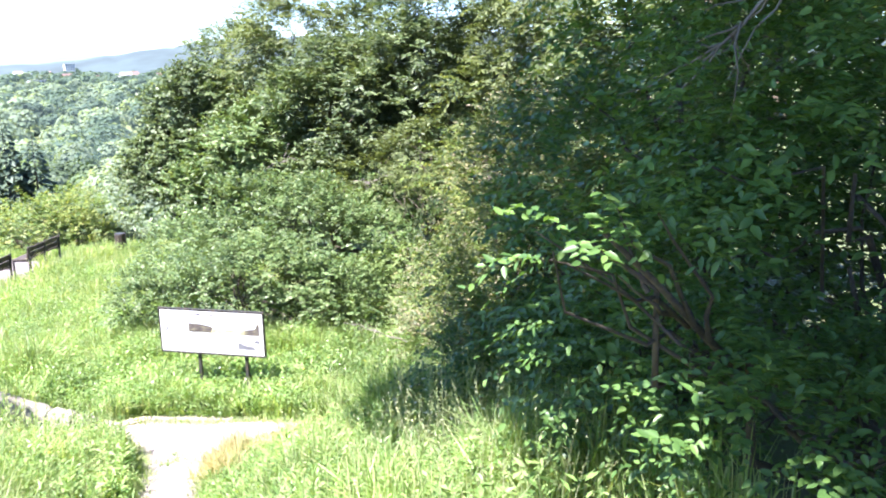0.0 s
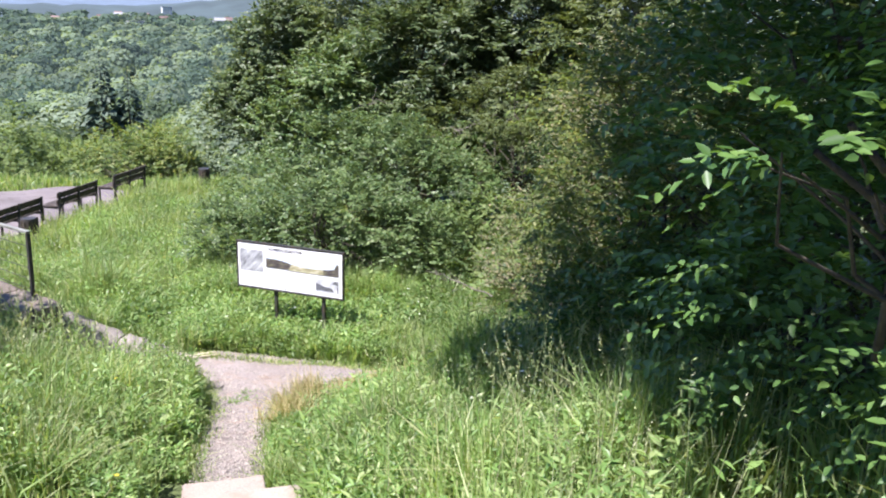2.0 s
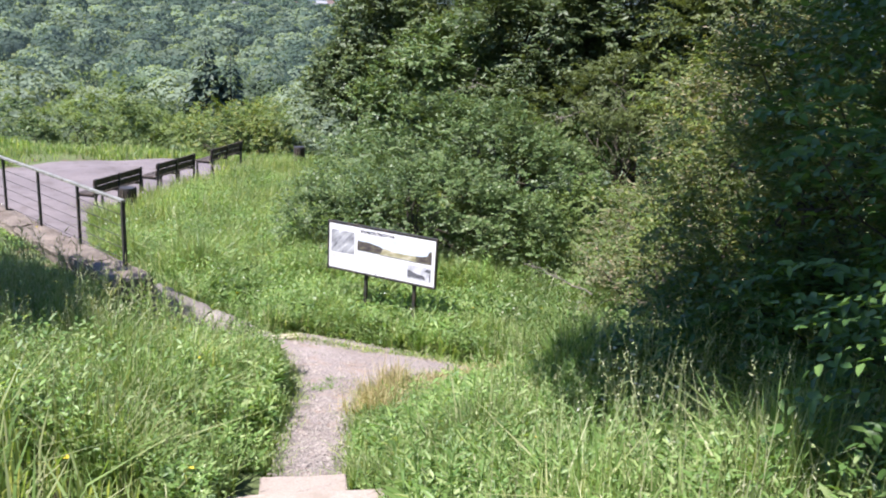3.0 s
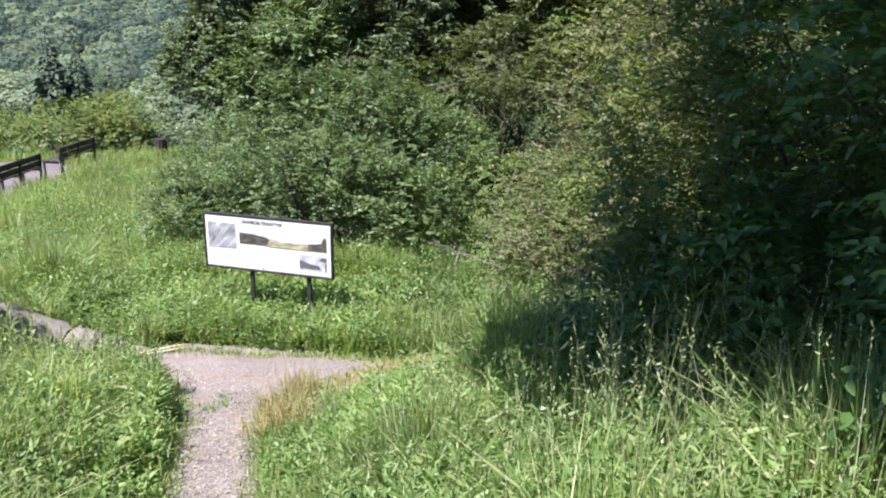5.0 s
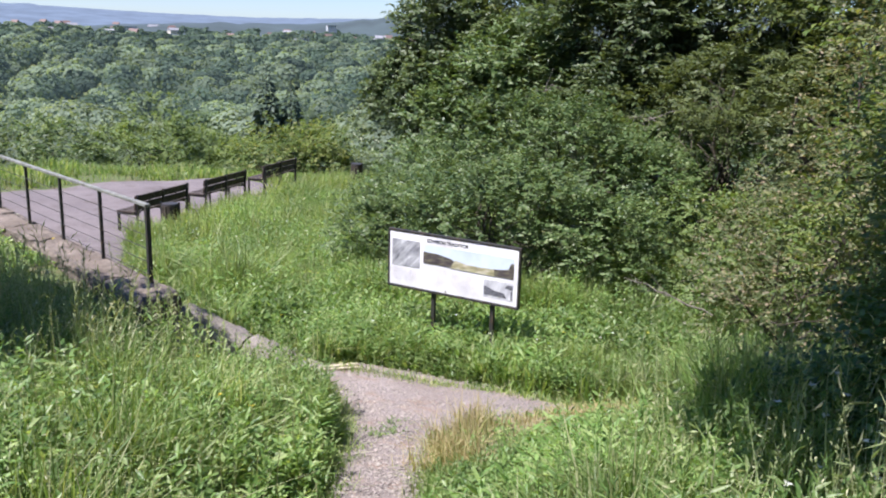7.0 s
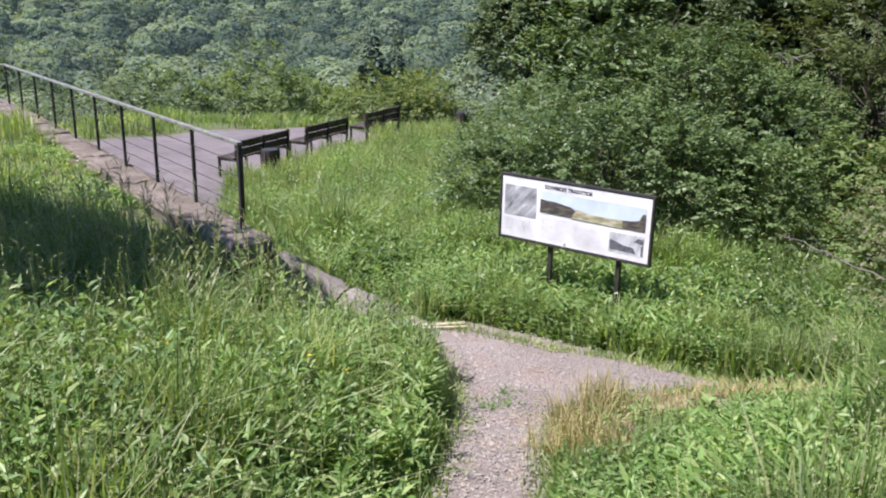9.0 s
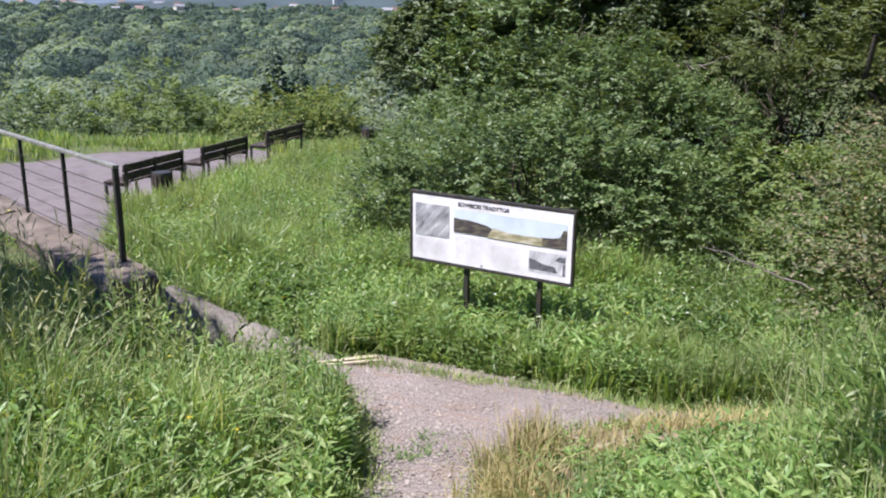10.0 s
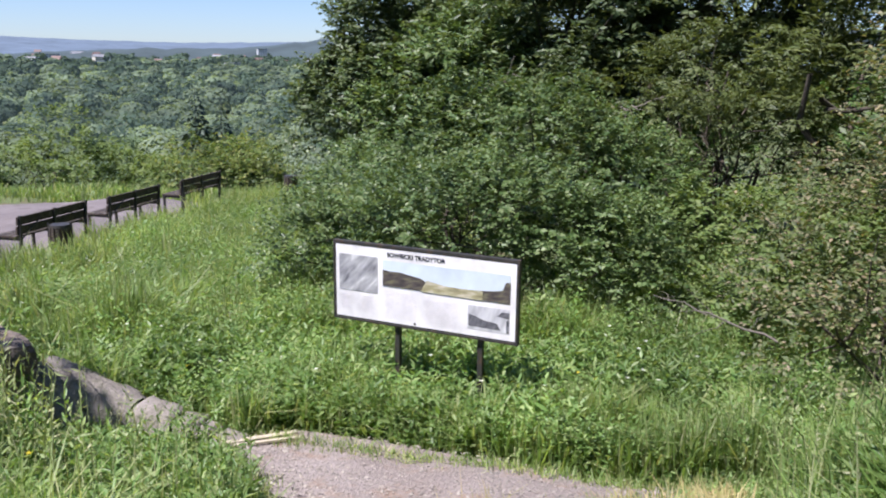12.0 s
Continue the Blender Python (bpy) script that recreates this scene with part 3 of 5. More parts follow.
# ---- information board ----
def build_board():
    W, H = 1.70, 0.672
    board = new("information_board")
    a, b = Vector((-3.63, 11.849, 0)), Vector((-1.977, 11.446, 0))
    turn = math.degrees(math.atan2((b - a).y, (b - a).x))
    board.matrix_world = pose(*a, 0, 0, turn)
    white = plain("printed_white_panel", (0.8, 0.78, 0.8), 0.35, grain=3.0)
    bm = bmesh.new()
    box(bm, (W - 0.03, 0.03, H - 0.03), pose(W / 2, 0.016, H / 2), 0.002)
    part("panel", bm, white, board, "glossy white printed panel")
    for name, size, m in (("top_frame", (W + 0.02, 0.046, 0.03), pose(W / 2, 0.021, H + 0.003)), ("bottom_frame", (W + 0.02, 0.05, 0.018), pose(W / 2, 0.018, -0.004)),
                          ("side_frame", (0.018, 0.05, H), pose(0, 0.018, H / 2)), ("side_frame", (0.018, 0.05, H), pose(W, 0.018, H / 2))):
        bm = bmesh.new()
        box(bm, size, m, 0.003)
        part(name, bm, PAINTED_STEEL, board)
    for x in (0.60, 1.37):
        z = float(ground_height(*(board.matrix_world @ Vector((x, 0.05, 0))).xy)) - 0.1
        bm = bmesh.new()
        box(bm, (0.045, 0.045, H - z - 0.05), pose(x, 0.056, (H + z) / 2), 0.004)
        part("leg", bm, PAINTED_STEEL, board)

    def flat(bm, points, layer):
        bm.faces.new([bm.verts.new((x, -0.002 * layer, z)) for x, z in points])

    def picture(name, x0, z0, x1, z1, mat, layer=1):
        bm = bmesh.new()
        flat(bm, [(x0, z0), (x1, z0), (x1, z1), (x0, z1)], layer)
        return part(name, bm, mat, board)

    def tones(name, colours, scale, angle):
        m, nt, bs = material(name, 0.4)
        co = nt.nodes.new("ShaderNodeTexCoord")
        mp = nt.nodes.new("ShaderNodeMapping")
        mp.vector_type = "TEXTURE"
        mp.inputs["Rotation"].default_value = (0, angle, 0)
        mp.inputs["Scale"].default_value = (1 / (scale * 3.2), 1 / scale, 1 / scale)
        nt.links.new(co.outputs["Object"], mp.inputs[0])
        c = ramp_of(nt, noise_of(nt, 1.0, 2.5, 0.5, mp.outputs[0]), [(0.3 + 0.4 * k / (len(colours) - 1), q) for k, q in enumerate(colours)])
        nt.links.new(c, bs.inputs["Base Color"])
        return m

    picture("aerial_photograph", 0.05, 0.255, 0.43, 0.575, tones("grey_photograph", [(0.08, 0.08, 0.1), (0.28, 0.28, 0.3), (0.42, 0.42, 0.44), (0.7, 0.7, 0.71)], 4.5, 0.75))
    picture("panorama_sky", 0.48, 0.33, 1.635, 0.56, plain("photo_sky", (0.62, 0.7, 0.8), 0.4, grain=2.0))
    hills = tones("photo_hills", [(0.04, 0.035, 0.04), (0.09, 0.075, 0.07), (0.16, 0.15, 0.1)], 12.0, 1.4)
    bm = bmesh.new()
    flat(bm, [(0.48, 0.335), (0.9, 0.335), (0.92, 0.40), (0.84, 0.44), (0.74, 0.455), (0.64, 0.47), (0.55, 0.468), (0.48, 0.475)], 2)
    part("panorama_hill", bm, hills, board)
    bm = bmesh.new()
    flat(bm, [(1.38, 0.325), (1.635, 0.325), (1.635, 0.50), (1.60, 0.50), (1.57, 0.43), (1.5, 0.415), (1.38, 0.405)], 2)
    part("panorama_hill", bm, hills, board)
    bm = bmesh.new()
    flat(bm, [(0.84, 0.33), (1.4, 0.325), (1.4, 0.405), (1.2, 0.40), (1.05, 0.405), (0.9, 0.43)], 3)
    part("panorama_meadow", bm, tones("photo_meadow", [(0.22, 0.2, 0.12), (0.36, 0.33, 0.2), (0.6, 0.55, 0.45)], 8.0, 1.5), board)
    picture("old_photograph", 1.27, 0.075, 1.635, 0.275, tones("pale_photograph", [(0.35, 0.35, 0.38), (0.55, 0.55, 0.58), (0.7, 0.7, 0.72)], 4.0, 0.3))
    rocks = tones("photo_rocks", [(0.05, 0.05, 0.06), (0.12, 0.12, 0.14), (0.2, 0.2, 0.22)], 9.0, 0.5)
    bm = bmesh.new()
    flat(bm, [(1.28, 0.10), (1.56, 0.095), (1.53, 0.15), (1.42, 0.16), (1.33, 0.19), (1.28, 0.2)], 2)
    part("photograph_rock", bm, rocks, board)
    bm = bmesh.new()
    flat(bm, [(1.53, 0.21), (1.63, 0.2), (1.63, 0.25), (1.57, 0.25)], 2)
    part("photograph_rock", bm, rocks, board)
    bm = bmesh.new()
    flat(bm, [(1.61, 0.08), (1.63, 0.08), (1.63, 0.19), (1.61, 0.18)], 2)
    part("photograph_rock", bm, rocks, board)
    ink = plain("faint_ink", (0.785, 0.74, 0.77), 0.5)
    rng = random.Random(4)
    for name, x0, x1, z0, z1 in (("text_block", 0.06, 0.2, 0.09, 0.22), ("text_block", 0.26, 0.42, 0.08, 0.22), ("text_block", 0.5, 0.84, 0.05, 0.29), ("text_block", 0.88, 1.22, 0.05, 0.26)):
        bm = bmesh.new()
        z = z1
        while z > z0:
            flat(bm, [(x0, z), (x1 - rng.uniform(0, 0.05), z), (x1 - 0.05, z + 0.0026), (x0, z + 0.0026)], 1)
            z -= 0.0135
        part(name, bm, ink, board)
    bm = bmesh.new()
    flat(bm, [(0.775, 0.03), (0.80, 0.03), (0.795, 0.045), (0.78, 0.045)], 1)
    part("emblem", bm, PAINTED_STEEL, board)
    curve = bpy.data.curves.new("title", "FONT")
    curve.body, curve.size, curve.align_x = "SOWIECKI TRADYTOR", 0.053, "LEFT"
    curve.offset = 0.0016
    text = new("title", curve)
    me = bpy.data.meshes.new_from_object(text.evaluated_get(bpy.context.evaluated_depsgraph_get()))
    bpy.data.objects.remove(text)
    me.transform(Matrix.Translation((0.52, -0.002, 0.592)) @ pose(0, 0, 0, 90, 0, 0))
    me.materials.clear()
    me.materials.append(plain("black_ink", (0.02, 0.02, 0.03), 0.5))
    title = new("title", me)
    title.parent = board
    tagged(board, "white information board with photographs on two dark steel legs", "information board")


build_board()


# ---- shrubs and trees ----
shrub("hawthorn_bush", "dense green hawthorn bush behind the information board", "bush", (-2.9, 14.3),
      [((-3.1, 14.3, 0.05), (1.75, 1.0, 0.95)), ((-4.5, 14.9, -0.1), (1.0, 0.9, 0.75)), ((-1.7, 14.4, -0.1), (1.0, 0.9, 0.8)), ((-2.6, 14.6, 0.45), (1.2, 0.9, 0.65))],
      5200, LEAF_MID, 11, 0.32, 11, 0.065, 0.04, 0.2, stems=9)
shrub("hawthorn_bush", "tall tangled green bush in front of the trees", "bush", (-2.6, 17.0),
      [((-3.4, 16.9, 0.45), (1.7, 1.3, 1.25)), ((-1.7, 17.2, 0.5), (1.5, 1.2, 1.2)), ((-4.9, 17.9, -0.1), (1.3, 1.1, 0.9)), ((-2.4, 17.3, 1.0), (1.1, 1.0, 0.8))],
      4200, LEAF_MID, 12, 0.36, 11, 0.075, 0.048, 0.25, stems=9)
shrub("elder_bush", "bright green bush at the edge of the thicket", "bush", (0.4, 16.4),
      [((0.2, 16.2, -0.3), (1.5, 1.2, 0.75)), ((1.6, 15.3, -0.1), (1.4, 1.3, 0.9)), ((0.9, 14.2, -0.35), (1.2, 0.9, 0.6))],
      2600, LEAF_SLOPE, 13, 0.36, 10, 0.09, 0.05, 0.25, stems=9)
shrub("acacia_shrub", "feathery yellowish green acacia shrub", "bush", (0.2, 19.6),
      [((-0.6, 19.2, 1.2), (1.5, 1.1, 0.8)), ((0.9, 19.0, 0.9), (1.4, 1.0, 0.75)), ((0.3, 19.8, 2.0), (1.6, 1.1, 0.8))],
      2000, LEAF_ACACIA, 14, 0.5, 15, 0.075, 0.032, 0.45, stems=6, thick=0.05)
shrub("rambling_bush", "olive green bush with dry grass at its foot", "bush", (1.6, 12.4),
      [((0.75, 11.7, 0.2), (0.75, 0.8, 0.85)), ((1.9, 12.6, 2.3), (1.2, 1.2, 1.3)), ((1.6, 12.4, 0.7), (1.3, 1.2, 1.5)), ((2.6, 11.4, 1.0), (1.4, 1.3, 1.8)), ((1.0, 13.4, 0.1), (1.0, 0.9, 0.9))],
      5200, LEAF_OLIVE, 15, 0.3, 11, 0.055, 0.03, 0.25, stems=8)
shrub("yellowish_shrub", "yellowish green willow-leaved shrub beside the grass slope", "bush", (1.9, 8.4),
      [((1.7, 7.8, 2.1), (1.1, 1.0, 1.0)), ((1.65, 9.0, 1.75), (1.1, 1.0, 0.95)), ((1.9, 8.2, 2.95), (1.2, 1.2, 0.85)), ((2.7, 8.9, 2.3), (1.2, 1.2, 1.5)), ((2.1, 8.6, 1.1), (0.8, 0.9, 0.7))],
      6800, LEAF_YELLOW, 16, 0.3, 12, 0.06, 0.026, 0.3, stems=10)
shrub("hazel_shrub", "shaded hazel shrub with broad dark green leaves", "bush", (2.6, 5.6),
      [((2.05, 6.2, 2.6), (1.15, 1.1, 1.3)), ((1.75, 6.9, 1.5), (0.75, 0.7, 0.55)), ((1.95, 5.5, 1.7), (0.7, 0.7, 0.55)), ((2.55, 5.0, 2.5), (1.15, 1.1, 1.1)), ((2.9, 5.8, 3.8), (1.5, 1.4, 1.3)), ((2.9, 6.6, 5.4), (1.6, 1.5, 1.4))],
      5200, LEAF_DARK, 17, 0.34, 10, 0.078, 0.042, 0.3, True, stems=9, thick=0.035)
shrub("hazel_shrub", "shaded hazel shrub leaning over the steps", "bush", (2.9, 3.6),
      [((1.3, 2.9, 3.52), (0.3, 0.36, 0.18)), ((2.15, 3.0, 2.6), (0.6, 0.7, 0.5)), ((2.3, 3.9, 2.9), (0.9, 0.9, 0.7)), ((2.6, 3.4, 3.6), (1.1, 1.0, 0.8)), ((3.4, 4.0, 4.6), (1.4, 1.3, 1.2)), ((3.5, 3.2, 2.7), (0.9, 0.8, 0.9))],
      6000, LEAF_DARK, 18, 0.32, 11, 0.056, 0.029, 0.35, True, stems=8, thick=0.035)

# Added bush: its dark leaves fill in the shaded hollow under the shrubs.
shrub("shade_filler_bush", "low dark bush added for the shade under the shrubs", "bush", (1.2, 7.5),
      [((1.05, 7.6, 0.95), (0.65, 0.8, 0.5)), ((1.5, 6.6, 1.15), (0.55, 0.6, 0.45)), ((1.5, 8.2, 1.2), (0.7, 0.9, 0.6))],
      1900, LEAF_DARK, 20, 0.26, 10, 0.06, 0.04, 0.3, stems=8, thick=0.012)
# Added filler: dark foliage closes the gap where a shaded hollow lies.
shrub("hollow_filler_thicket", "thicket added as dark backing for the hollow under the trees", "bush", (1.6, 21.0),
      [((-0.6, 20.9, 0.0), (1.6, 0.9, 1.3)), ((1.2, 20.8, 0.2), (1.7, 0.9, 1.4)), ((3.0, 19.2, 0.4), (1.6, 0.9, 1.5)), ((4.0, 17.0, 0.5), (1.5, 1.1, 1.6)), ((4.0, 14.4, 0.7), (1.4, 1.2, 1.6))],
      4200, LEAF_DARK, 19, 0.4, 10, 0.1, 0.06, 0.2, stems=10)

shrub("field_maple", "rounded dark green field maple at the end of the terrace", "tree", (-6.6, 24.6),
      [((-7.1, 24.4, 1.0), (1.65, 1.5, 1.4)), ((-6.0, 24.2, 1.6), (1.9, 1.6, 1.6)), ((-6.9, 24.8, 2.9), (1.6, 1.5, 1.2)), ((-5.2, 24.4, 0.3), (1.5, 1.3, 1.2))],
      7500, LEAF_TREE, 21, 0.42, 11, 0.13, 0.09, 0.2, stems=3, thick=0.11)
TREES = (((-3.6, 25.2), 3.6, 6.3, LEAF_ACACIA, 22, "acacia_tree", "tall feathery acacia tree in the thicket"),
         ((-4.4, 22.6), 1.2, 2.7, LEAF_MID, 23, "thorn_tree", "dense green thorn tree with dead twigs"),
         ((-2.0, 22.0), 2.3, 4.6, LEAF_TREE, 24, "hornbeam", "dark green hornbeam in the thicket"),
         ((0.6, 22.4), 3.2, 6.6, LEAF_TREE, 25, "hornbeam", "dark green hornbeam in the thicket"),
         ((3.4, 20.0), 3.4, 6.6, LEAF_ACACIA, 26, "acacia_tree", "tall feathery acacia tree in the thicket"),
         ((4.6, 15.6), 3.2, 6.4, LEAF_TREE, 27, "hornbeam", "dark green hornbeam at the back of the thicket"),
         ((5.2, 11.0), 3.4, 6.6, LEAF_TREE, 28, "hornbeam", "dark green hornbeam at the back of the thicket"),
         ((-0.6, 25.6), 4.0, 7.6, LEAF_TREE, 29, "hornbeam", "tall dark green hornbeam behind the thicket"),
         ((-5.6, 27.6), 2.6, 5.2, LEAF_TREE, 30, "hornbeam", "dark green hornbeam behind the field maple"),
         ((3.2, 24.6), 4.0, 7.6, LEAF_TREE, 33, "hornbeam", "tall dark green hornbeam behind the thicket"),
         ((6.6, 18.4), 4.0, 7.6, LEAF_TREE, 34, "hornbeam", "tall dark green hornbeam behind the thicket"),
         ((7.4, 7.2), 4.2, 7.6, LEAF_TREE, 35, "hornbeam", "tall dark green hornbeam behind the hazels"))
for (x, y), mid, top, mat, seed, name, label in TREES:
    w = 1.9 if top > 5 else 1.5
    shrub(name, label, "tree", (x, y),
          [((x - 0.7, y - 0.3, mid * 0.45), (w, w * 0.8, 1.4)), ((x + 0.8, y - 0.2, mid * 0.75), (w, w * 0.8, 1.5)), ((x - 0.2, y, mid + 0.6), (w * 1.05, w * 0.9, 1.5)), ((x + 0.1, y + 0.2, top - 0.9), (w * 0.85, w * 0.8, 1.1))],
          4200, mat, seed, 0.52, 11, 0.158, 0.05 if mat is LEAF_ACACIA else 0.065, 0.35 if mat is LEAF_ACACIA else 0.2, stems=3, thick=0.12, inner=0.35)

# shade trees beside and behind the steps, unseen; crown lobes placed to cast shade
shrub("overhanging_shade_tree", "unseen leafy tree over the concrete steps, crown placed to cast shade", "tree", (4.2, 1.0),
      [((2.6, 1.6, 8.0), (2.4, 2.6, 1.3)), ((1.5, 0.8, 8.3), (1.6, 2.2, 0.9)), ((4.2, 3.4, 7.6), (2.4, 2.4, 1.6)), ((2.0, 4.0, 7.2), (1.5, 1.6, 0.9)), ((2.9, 5.6, 7.6), (1.6, 1.6, 1.0)), ((0.6, 3.0, 7.3), (1.1, 1.6, 0.8)), ((0.9, 4.9, 7.5), (1.1, 1.4, 0.8)), ((2.2, 7.0, 7.9), (1.6, 1.4, 0.9)), ((0.0, 5.6, 7.5), (0.7, 0.9, 0.6)), ((-0.3, 4.2, 7.3), (0.9, 1.2, 0.7)), ((0.7, 7.1, 7.7), (1.1, 1.1, 0.7)), ((-2.15, 5.1, 7.8), (0.6, 0.9, 0.4)), ((-0.55, 3.2, 7.4), (0.5, 0.7, 0.4)), ((0.3, 1.55, 7.4), (0.34, 0.55, 0.3))],
      12000, LEAF_DARK, 31, 0.5, 8, 0.2, 0.14, 0.3, stems=3, thick=0.14, gaps=False)
shrub("shade_tree", "broad tree casting shade over the grass bank", "tree", (-9.9, 4.6),
      [((-9.6, 5.0, 6.4), (2.2, 1.6, 1.3)), ((-8.6, 5.6, 6.0), (1.4, 1.2, 0.9)), ((-11.0, 5.8, 6.6), (2.0, 1.7, 1.3)), ((-8.9, 6.7, 6.0), (1.3, 1.1, 0.8)), ((-9.9, 6.6, 6.2), (1.4, 1.2, 0.9))],
      2300, LEAF_TREE, 32, 0.5, 8, 0.17, 0.12, 0.3, stems=3, thick=0.14, gaps=False)


def dead_branch(name, a, b, seed, label, twigs=16, thick=0.02):
    rng = np.random.default_rng(seed)
    a, b = np.array(a, float), np.array(b, float)
    ob = array_part(name, limb(rng, (0, 0, 0), b - a, thick, thick * 0.3, 0.05, 9), TWIG)
    for _ in range(twigs):
        u = rng.uniform(0.15, 0.95)
        s = (b - a) * u
        array_part("twig", limb(rng, s, s + (b - a) * rng.uniform(0.1, 0.25) + rng.normal(0, 0.12, 3) * np.linalg.norm(b - a), thick * 0.35, thick * 0.1, 0.06, 5, 5), TWIG, ob)
    ob.location = a
    return tagged(ob, label, "branch")


dead_branch("hanging_branch", (2.6, 2.7, 5.2), (1.75, 3.2, 4.15), 41, "bare dark twigs hanging from the overhanging tree", 22, 0.018)
dead_branch("dry_branch", (-1.9, 20.2, 1.2), (-0.5, 19.2, 1.7), 42, "dry grey branch in the thicket", 12, 0.03)
dead_branch("dry_branch", (-4.6, 21.4, 1.3), (-3.2, 21.0, 1.9), 43, "dry grey branch in the thicket", 14, 0.03)
dead_branch("dry_branch", (0.1, 12.0, 0.0), (-0.9, 12.3, 0.25), 44, "dry thin branch lying over the grass", 8, 0.012)


# ---- grass and herbs ----
def blades(rng, x, y, height, width, lean=0.35):
    n = len(x)
    z = ground_height(x, y)
    a = rng.uniform(0, 2 * np.pi, n)
    face = np.stack([np.cos(a), np.sin(a), np.zeros(n)], -1)
    b = a + rng.normal(np.pi / 2, 0.6, n)
    tilt = np.stack([np.cos(b), np.sin(b), np.zeros(n)], -1) * (np.abs(rng.normal(0, lean, n)) * height)[:, None]
    base = np.stack([x, y, z - 0.02], -1)
    up = np.array([0, 0, 1.0])
    mid = base + tilt * 0.3 + up * (height * 0.55)[:, None]
    tip = base + tilt + up * (height * (1 - 0.25 * np.minimum(1, np.linalg.norm(tilt, axis=1) / height)))[:, None]
    w = face * width[:, None] / 2
    v = np.stack([base - w, base + w, mid + w * 0.8, mid - w * 0.8, tip], 1).reshape(-1, 3)
    f = np.array([(0, 1, 2), (0, 2, 3), (3, 2, 4)])
    return v, (f[None] + (np.arange(n) * 5)[:, None, None]).reshape(-1, 3)


def kerb_y(x):
    return np.interp(x, [p[0] for p in KERB_LINE], [p[1] for p in KERB_LINE])


def scatter(rng, n, x0, x1, y0, y1, margin=0.03):
    x, y = rng.uniform(x0, x1, n), rng.uniform(y0, y1, n)
    s = (x - RAIL_AT[0]) * RAIL_WAY[0] + (y - RAIL_AT[1]) * RAIL_WAY[1]
    d = (x - RAIL_AT[0]) * RAIL_OUT[0] + (y - RAIL_AT[1]) * RAIL_OUT[1]
    wall = (s > -0.6) & (s < 12) & (d > -0.40) & (d < 0.08)
    steps = (y < 6.3) & (np.abs(x - path_x(y)) < 0.47)
    kerb = (x > -5.6) & (x < -3.85) & (y - kerb_y(x) < 0.1) & (y - kerb_y(x) > -0.22)
    keep = ~(on_path(x, y, margin) | in_terrace(x, y) | wall | steps | kerb)
    trodden = (np.abs(y - 9.6) < 0.75) & (x > -2.5) & (x < -0.4)
    worn = (x > -2.5) & (x < -1.45) & (y > 7.9) & (y < 9.3)
    keep &= ~((trodden | worn) & (rng.random(n) < 0.9))
    keep &= ~((x > -2.3) & (x < -0.7) & (y > 8.2) & (y < 9.3) & (rng.random(n) < 0.55))
    keep &= ~((x > 1.3) & (y > 1.8) & (y < 5.2) & (rng.random(n) < 0.6))
    keep &= ~((x > 0.6) & (y > 6.8) & (y < 9.6) & (rng.random(n) < 0.8))
    return x[keep], y[keep]


def patchy(x, y, scale, seed):
    return waves(np.stack([x, y], -1) * scale, seed) * 0.8


def tallness(x, y):
    """How high the grass grows: short beside the path, tall on the banks."""
    d = np.abs(x - path_x(np.clip(y, 0, 10)))
    edge = smooth(0.3, 1.6, d)
    edge = np.where(y > 11, smooth(10.7, 12.5, y) * 0.8 + 0.25, edge)
    h = 0.2 + 0.33 * edge
    n = (x - RAIL_AT[0]) * RAIL_OUT[0] + (y - RAIL_AT[1]) * RAIL_OUT[1]
    s = (x - RAIL_AT[0]) * RAIL_WAY[0] + (y - RAIL_AT[1]) * RAIL_WAY[1]
    h = np.where((n < 0.4) & (n > -1.6) & (s > -3.0), np.minimum(h, 0.09 + 0.18 * np.clip(-n - 0.6, 0, 1.2)), h)
    h = np.where((x > -3.0) & (x < -0.2) & (y > 8.0) & (y < 10.6), np.minimum(h, 0.12 + 0.16 * np.clip(9.0 - y, 0, 1)), h)
    h = np.where((x > -5.8) & (x < -3.4) & (y < kerb_y(x)) & (y > 9.0), np.minimum(h, 0.08 + 0.3 * np.clip(kerb_y(x) - 0.3 - y, 0, 1.4)), h)
    h = np.where((x > -5.2) & (y > 10.8) & (y < 13), np.minimum(h, 0.34), h)
    return np.where((y > 13) & (x < -5), 0.46, h)


def lawn(name, label, seed, n, x0, x1, y0, y1, width, mat, scale=1.0, lean=0.35):
    rng = np.random.default_rng(seed)
    x, y = scatter(rng, n, x0, x1, y0, y1)
    lump = patchy(x, y, 0.9, seed)
    keep = rng.random(len(x)) < 0.75 + lump
    x, y, lump = x[keep], y[keep], lump[keep]
    h = tallness(x, y) * rng.uniform(0.55, 1.25, len(x)) * (1 + 0.75 * patchy(x, y, 1.9, seed + 1)) * (1 + 0.5 * lump) * scale
    v, f = blades(rng, x, y, h, width * rng.uniform(0.5, 1.7, len(x)), lean + 0.15)
    tagged(array_part(name, (v, f), mat), label, "grass", kind="stuff")


lawn("grass", "lush green grass on the bank beside the path", 51, 62000, -6.5, -1.5, 5.0, 10.8, 0.011, GRASS)
lawn("grass", "tall green grass on the slope below the shrubs", 52, 64000, -1.9, 2.2, 3.0, 11.5, 0.0125, GRASS)
lawn("grass", "green grass and weeds round the information board", 53, 60000, -6.5, 1.5, 10.5, 14.5, 0.013, GRASS, 1.0, 0.45)
lawn("grass", "tall sunlit meadow grass beside the benches", 54, 54000, -10.3, -3.5, 12.0, 25.0, 0.018, MEADOW)
lawn("grass", "grass on the shaded bank above the retaining wall", 55, 30000, -14.5, -5.5, 6.0, 16.0, 0.016, GRASS)
